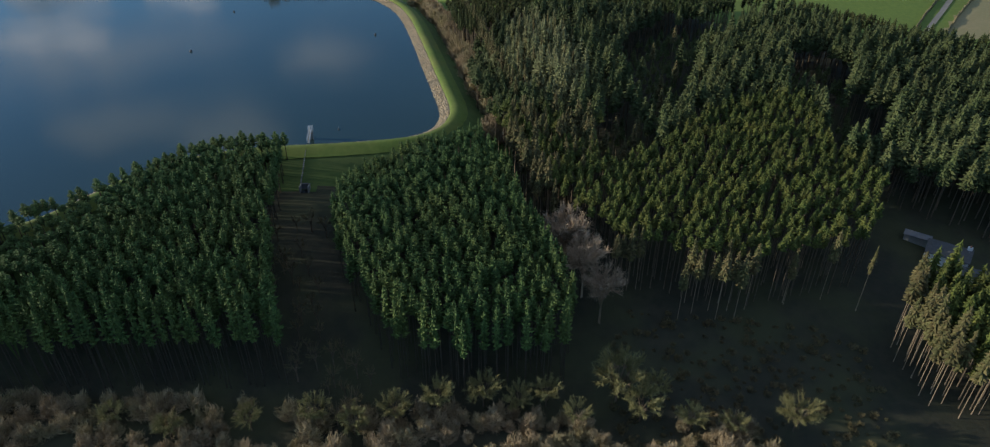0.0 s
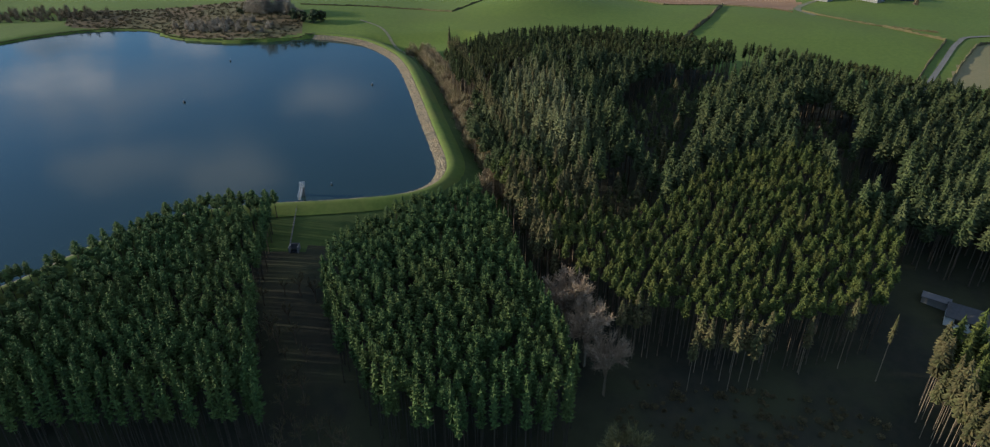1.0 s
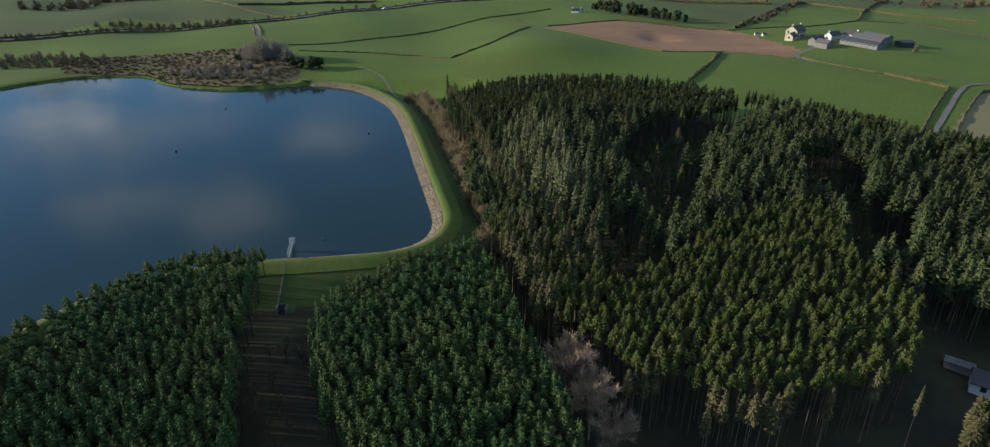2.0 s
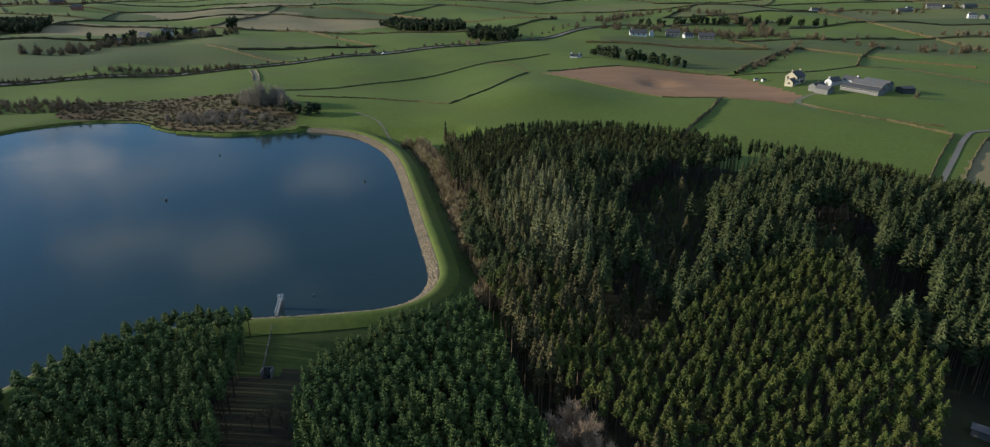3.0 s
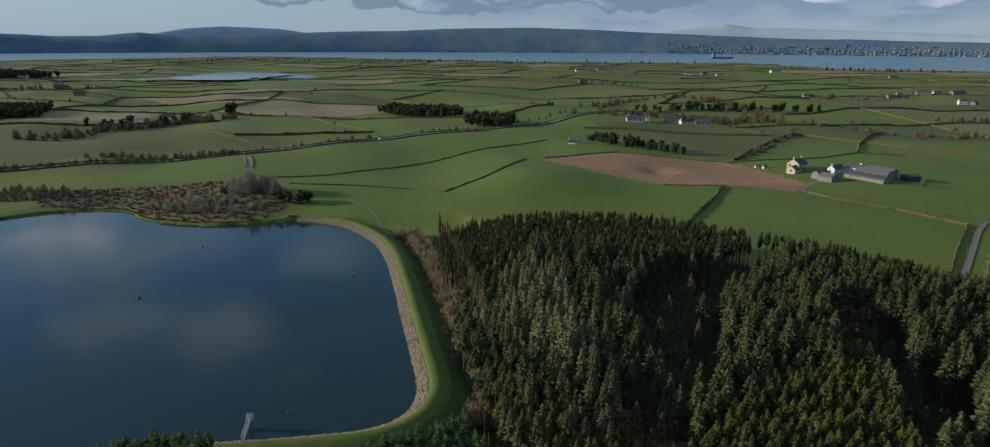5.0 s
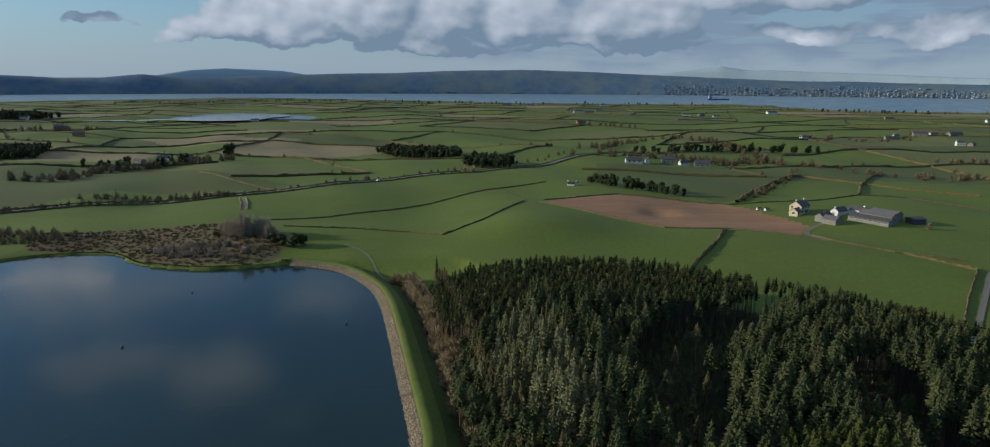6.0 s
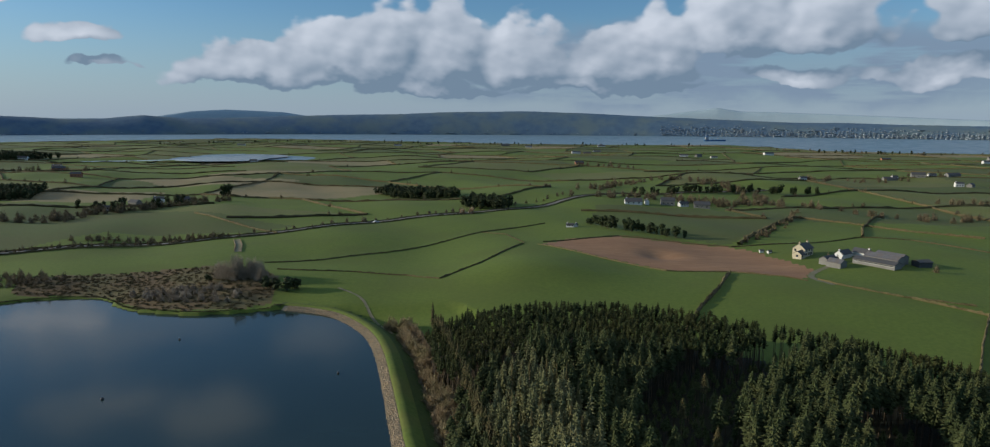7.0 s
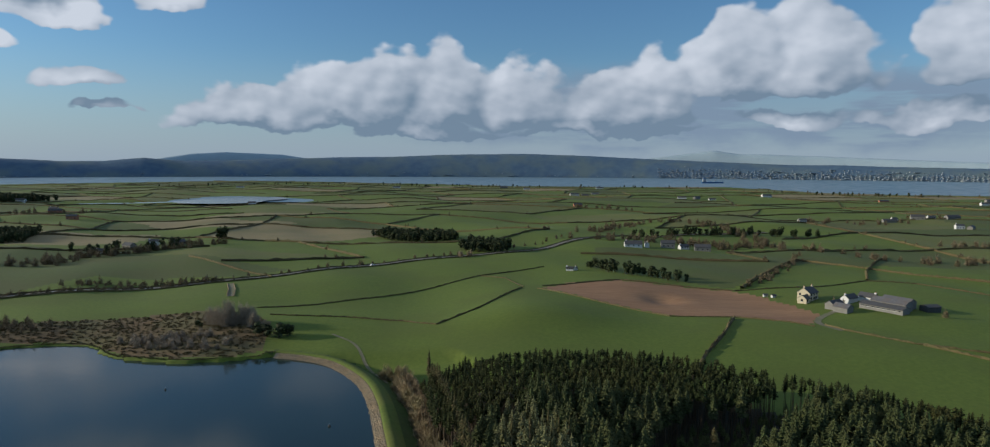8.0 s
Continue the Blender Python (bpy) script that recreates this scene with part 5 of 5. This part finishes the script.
# ---- the dam's valve walkway, steps and outlet ----
def walkway():
    root = tagged(new("valve_walkway"), "grey steel walkway out to a valve platform in the reservoir", "walkway")
    root.matrix_basis = pose(-44.4, 145.2, 0, 0, 0, 9)
    part("deck", boxed(-0.27, 0.27, 0, 6.6, 2.1, 2.22), M["concrete"], root)
    part("platform", boxed(-0.55, 0.55, 6.5, 7.7, 2.05, 2.3), M["concrete"], root, "pale concrete platform")
    part("pier", boxed(-0.4, 0.4, 6.7, 7.5, -5, 2.05), M["concrete"], root)
    for s in (-0.27, 0.27):
        for z in (0.55, 1.0):
            part("rail", boxed(s - 0.03, s + 0.03, 0, 6.6, 2.2 + z, 2.25 + z), M["steel"], root)
        for k in range(7):
            part("post", boxed(s - 0.04, s + 0.04, 0.1 + 1.05 * k, 0.14 + 1.05 * k, 2.2, 3.24), M["steel"], root)
    for s in (-0.55, 0.55):
        part("rail", boxed(s - 0.03, s + 0.03, 6.5, 7.7, 3.3, 3.36), M["steel"], root)
        for k in range(3):
            part("post", boxed(s - 0.04, s + 0.04, 6.5 + 0.56 * k, 6.58 + 0.56 * k, 2.3, 3.34), M["steel"], root)
    part("rail", boxed(-0.55, 0.55, 7.64, 7.7, 3.3, 3.36), M["steel"], root)
    for s in (-0.22, 0.22):
        bm = bmesh.new()
        bmesh.ops.create_cone(bm, cap_ends=True, segments=12, radius1=0.14, radius2=0.12, depth=1.0, matrix=pose(s, 7.1, 2.8))
        gear = part("valve_gear", bm, M["white"], root, "white valve pedestal")
        bm = bmesh.new()
        bmesh.ops.create_cone(bm, cap_ends=True, segments=16, radius1=0.17, radius2=0.17, depth=0.05, matrix=pose(s, 7.1, 3.33))
        part("handwheel", bm, M["steel"], gear)


walkway()


def steps():
    root = tagged(new("slope_steps"), "narrow pale concrete steps with a rail down the dam", "steps")
    for k in range(20):
        y = 142.4 - 0.45 * k
        z = stand1(-44.2, y)
        part("step", boxed(-44.65, -44.4, y - 0.22, y + 0.2, z - 0.15, z + 0.1), M["concrete"], root)
    for k in range(6):
        y = 142.4 - 1.6 * k
        z = stand1(-44.2, y)
        part("post", boxed(-44.38, -44.32, y - 0.03, y + 0.03, z, z + 0.9), M["tin"], root)
    root2 = tagged(new("outlet_chamber"), "dark concrete outlet chamber with pale wing walls", "culvert")
    z = stand1(-43.4, 132.5)
    part("headwall", boxed(-44.0, -42.2, 133.4, 133.8, z - 0.5, z + 1.5), M["slate"], root2)
    for x in (-44.2, -42.3):
        part("wing_wall", boxed(x, x + 0.25, 132.0, 133.8, z - 0.5, z + 1.4), M["concrete"], root2)
    part("bed", boxed(-43.9, -42.3, 132.0, 133.4, z - 0.5, z + 0.15), M["glass"], root2)


steps()
for x, y, s in ((-102, 221, 0.8), (-43, 240, 0.7), (-104, 271, 0.6), (-40, 158, 0.4)):
    bm = bmesh.new()
    bmesh.ops.create_uvsphere(bm, u_segments=12, v_segments=8, radius=0.55 * s)
    root = tagged(new("buoy"), "small dark float on the reservoir", "buoy", "reservoir buoys")
    root.matrix_basis = pose(x, y, 0.15)
    part("float", bm, M["slate"], root)
    part("mast", boxed(-0.05, 0.05, -0.05, 0.05, 0.3, 1.2 * s), M["steel"], root)


THORN = Kind("thorn_bush", "dark brown bare thorn bush on the heath", (M["bark"], M["dome_twig"]), BUSH.made)


# ---- heath on the point, copses, tree belts ----
def belt(kind, points, gap, wide, seed, size=(0.7, 1.1)):
    rng = np.random.default_rng(seed)
    line = curve_through(points, gap)
    out = []
    for x, y in line:
        x, y = x + rng.uniform(-wide, wide), y + rng.uniform(-wide, wide)
        s = rng.uniform(*size)
        out.append((int(rng.integers(len(kind.made))), x, y, stand1(x, y), rng.uniform(0, 360), s, s * rng.uniform(0.8, 1.1)))
    return out


SCRUB.joined("heath_scrub", "brown bracken and low bare scrub on the point", plant(SCRUB, HEATH, 2.6, 51, size=(0.5, 1.2), clear=6, keep=lambda x, y, r: r.random(len(x)) < 0.9), "scrub")
GREAT = Kind("great_bare_tree", "broad bare winter tree with a hazy grey-brown crown", (M["bark"], M["dome_twig"]), [thicket(np.random.default_rng(92 + k), 9.5, 5.0, 3200, 0.05) for k in range(3)])
for k, (x, y, s) in enumerate(((-110, 341, 1.3), (-103, 343, 1.2), (-117, 343, 1.0), (-98, 338, 0.8))):
    GREAT.single(k % 3, x, y, stand1(x, y), 60 * k, s, s)
for k, (x, y, s) in enumerate(((-93, 330, 0.62), (-89, 328, 0.58), (-84, 327, 0.66), (-81, 329, 0.6), (-121, 338, 0.4))):
    COPSE.single(k, x, y, stand1(x, y), 60 * k, s * 1.45, s)
rim = offset(SHORE, 1.2)
SCRUB.joined("shore_scrub", "tussocks and low scrub along the point's waterline", [(k % 5, x, y, stand1(x, y), 77 * k % 360, 0.45 + 0.05 * (k * 7 % 9), 0.4 + 0.05 * (k * 5 % 9)) for k, (x, y) in enumerate(curve_through(rim[::2], 1.1)) if y > 298], "scrub")
for q in plant(BUSH, [(-150, 324), (-140, 316), (-118, 311), (-100, 313), (-100, 326), (-130, 330)], 3.4, 52, size=(0.45, 0.85), clear=4, keep=lambda x, y, r: r.random(len(x)) < 0.75):
    THORN.single(*q)
FAR_ASH.joined("shore_thicket", "bare brown thicket beyond the reservoir", plant(FAR_ASH, [(-260, 330), (-195, 335), (-185, 345), (-230, 358), (-280, 350)], 4.2, 53, size=(0.35, 0.6), clear=4))

WOODS = [[(-118, 745), (-83, 690), (-27, 660), (-26, 690), (-60, 760), (-105, 775)], [(-20, 589), (16, 570), (24, 615), (-16, 635)], [(-480, 650), (-407, 650), (-440, 720), (-500, 725)], [(-1180, 1270), (-868, 1265), (-900, 1480), (-1150, 1500)]]
spots = []
for k, w in enumerate(WOODS):
    spots += plant(COPSE, w, 6.0 if k < 3 else 14, 60 + k, size=(0.75, 1.05) if k < 3 else (1.2, 1.8))
spots += belt(COPSE, [(66, 496), (87, 466), (116, 440)], 3.2, 4, 64, (0.55, 0.95)) + belt(COPSE, [(150, 700), (260, 730), (330, 720)], 5, 6, 65) + belt(COPSE, [(-330, 600), (-290, 590), (-260, 640)], 9, 14, 66, (0.5, 1.3))
spots += belt(COPSE, [(-250, 690), (-246, 694)], 2, 3, 67, (1.3, 1.6)) + belt(COPSE, [(900, 1860), (1040, 1830), (1150, 1760)], 18, 14, 68, (0.8, 1.4)) + belt(COPSE, [(-400, 2600), (-100, 2480), (300, 2440), (700, 2440)], 24, 60, 69, (0.5, 1.3))
spots += belt(COPSE, [(-1100, 2400), (-850, 2600), (-600, 2700)], 24, 60, 70, (0.5, 1.2))
COPSE.joined("copse", "dark evergreen copses and shelter belts among the fields", spots)
spots = belt(FAR_ASH, [(-345, 372), (-250, 408), (-160, 458)], 2.2, 2.5, 71, (0.3, 0.65)) + belt(FAR_ASH, [(-160, 458), (-75, 530), (-10, 580), (80, 670)], 9, 4, 72, (0.35, 0.7)) + belt(FAR_ASH, [(-335, 520), (-310, 530), (-312, 560), (-300, 576), (-270, 600), (-240, 650)], 2.2, 12, 73, (0.7, 1.2)) + belt(FAR_ASH, [(-240, 440), (-205, 448), (-165, 462)], 2.5, 4, 83, (0.4, 0.75))
spots += belt(FAR_ASH, [(90, 650), (150, 645), (230, 640), (280, 600)], 3.2, 16, 74) + belt(FAR_ASH, [(100, 740), (122, 761), (183, 870), (243, 860), (262, 777), (241, 640), (195, 640), (160, 680)], 5, 12, 75, (0.7, 1.2)) + belt(FAR_ASH, [(240, 560), (216, 514), (160, 440)], 6, 4, 76, (0.4, 0.8)) + belt(FAR_ASH, [(280, 560), (340, 520), (420, 500)], 5, 10, 77)
spots += belt(FAR_ASH, [(400, 620), (520, 600), (560, 560)], 6, 14, 78) + belt(FAR_ASH, [(380, 880), (450, 900), (620, 960)], 9, 20, 79, (0.7, 1.3)) + belt(FAR_ASH, [(150, 1230), (260, 1250)], 8, 16, 80, (0.8, 1.5)) + belt(FAR_ASH, [(-700, 1030), (-560, 1000)], 9, 18, 81, (0.8, 1.4))
spots += belt(FAR_ASH, [(-1100, 2500), (-500, 2650), (100, 2380), (700, 2400), (950, 1900), (1350, 1780)], 28, 60, 82, (0.6, 1.3))
FAR_ASH.joined("tree_belt", "bare brown tree belts along roads and farms", spots)
RED = Kind("russet_bush", "russet-leaved beech bush at the roadside", (M["bark"], M["red_twig"]), [thicket(np.random.default_rng(91), 6.0, 3.4, 500, 0.16)])
for k, (x, y) in enumerate(((-18, 553), (-11, 556))):
    RED.single(0, x, y, stand1(x, y), 90 * k, 1, 1)
for k, (x, y, s) in enumerate(((172, 377, 0.5), (175, 374, 0.4), (206, 346, 0.6), (151, 430, 0.7), (168, 452, 0.5))):
    FAR_ASH.single(k, x, y, stand1(x, y), 70 * k, s, s)


# ---- the lough: ship and town ----
def ship():
    root = tagged(new("ship"), "small blue cargo ship lying in the lough", "ship")
    root.matrix_basis = pose(1062, 3200, SEA_Z, 0, 0, 4)
    bm = bmesh.new()
    plan = [(-52, -7), (40, -8), (54, 0), (40, 8), (-52, 7)]
    lo = [bm.verts.new((x * 0.95, y * 0.8, -1)) for x, y in plan]
    hi = [bm.verts.new((x, y, 7)) for x, y in plan]
    bm.faces.new(hi)
    bm.faces.new(lo[::-1])
    for i in range(5):
        j = (i + 1) % 5
        bm.faces.new((lo[i], lo[j], hi[j], hi[i]))
    part("hull", bm, M["hull"], root)
    part("bridge", boxed(-46, -32, -6, 6, 7, 20), M["town"], root)
    part("funnel", boxed(-44, -38, -2, 2, 20, 26), M["hull"], root)
    for x in (-10, 15):
        part("crane", boxed(x - 1, x + 1, -1, 1, 7, 18), M["steel"], root)


ship()


def town():
    """Small buildings on the far shore's lower slopes, joined; haze is in their colour."""
    rng = np.random.default_rng(95)
    X, Y, Z = HILL["far_hills"]
    V, F = [], []
    base = np.array([(-1, -1, 0), (1, -1, 0), (1, 1, 0), (-1, 1, 0), (-1, -1, 1), (1, -1, 1), (1, 1, 1), (-1, 1, 1)], float)
    quads = np.array([(4, 5, 6, 7), (0, 1, 5, 4), (1, 2, 6, 5), (2, 3, 7, 6), (3, 0, 4, 7)])
    for k in range(1900):
        if rng.random() < 0.93:
            a, s = rng.uniform(0.25, 0.66), abs(rng.normal(0, 0.16))
        else:
            a, s = rng.uniform(-0.63, 0.25), abs(rng.normal(0, 0.04))
        s = min(s, 0.42) + 0.005
        j, i = s * 15, int((a + 1.08) / 2.16 * 419)
        j0 = int(j)
        z = Z[j0, i] + (Z[j0 + 1, i] - Z[j0, i]) * (j - j0)
        w = rng.uniform(3, 6) if rng.random() < 0.95 else rng.uniform(10, 18)
        F.append(quads + 8 * len(V))
        V.append(base * (w, w * 0.6, rng.uniform(2, 3.6)) + (X[j0, i] + rng.uniform(-9, 9), Y[j0, i] + (Y[j0 + 1, i] - Y[j0, i]) * (j - j0), z - 0.6))
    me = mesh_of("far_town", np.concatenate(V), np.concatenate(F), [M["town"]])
    tagged(new("far_town", me), "scattered houses of a town across the lough, haze in their colour", "town", kind="stuff")


town()


# ---- brush in the clearing and the gap between the plantations ----
BRUSH = Kind("brush", "low dark brush", (M["bark"], M["hedge"]), [thicket(np.random.default_rng(96), 1.2, 1.3, 130, 0.08) for _ in range(4)])
BRUSH.joined("clearing_brush", "dark bramble and grass tussocks in the felled clearing", plant(BRUSH, [(22, 96), (26, 104), (62, 100), (70, 96), (70, 62), (30, 62), (20, 76)], 2.1, 97, size=(0.3, 1.2), keep=lambda x, y, r: r.random(len(x)) < 0.7), "brush")
ALDER = Kind("alder", "thin dark bare alder", (M["bark"], M["hedge"]), [bare(np.random.default_rng(98), 7.0, 2.2, 6, 320, tw=0.035) for _ in range(3)])
ALDER.joined("alder_thicket", "thin dark bare alders in the gap below the dam", plant(ALDER, [(-46, 120), (-36, 122), (-33, 108), (-26, 92), (-16, 79), (-34, 80), (-40, 96), (-46, 112)], 3.2, 99, size=(0.5, 1.0), keep=lambda x, y, r: r.random(len(x)) < 0.6), "thicket")
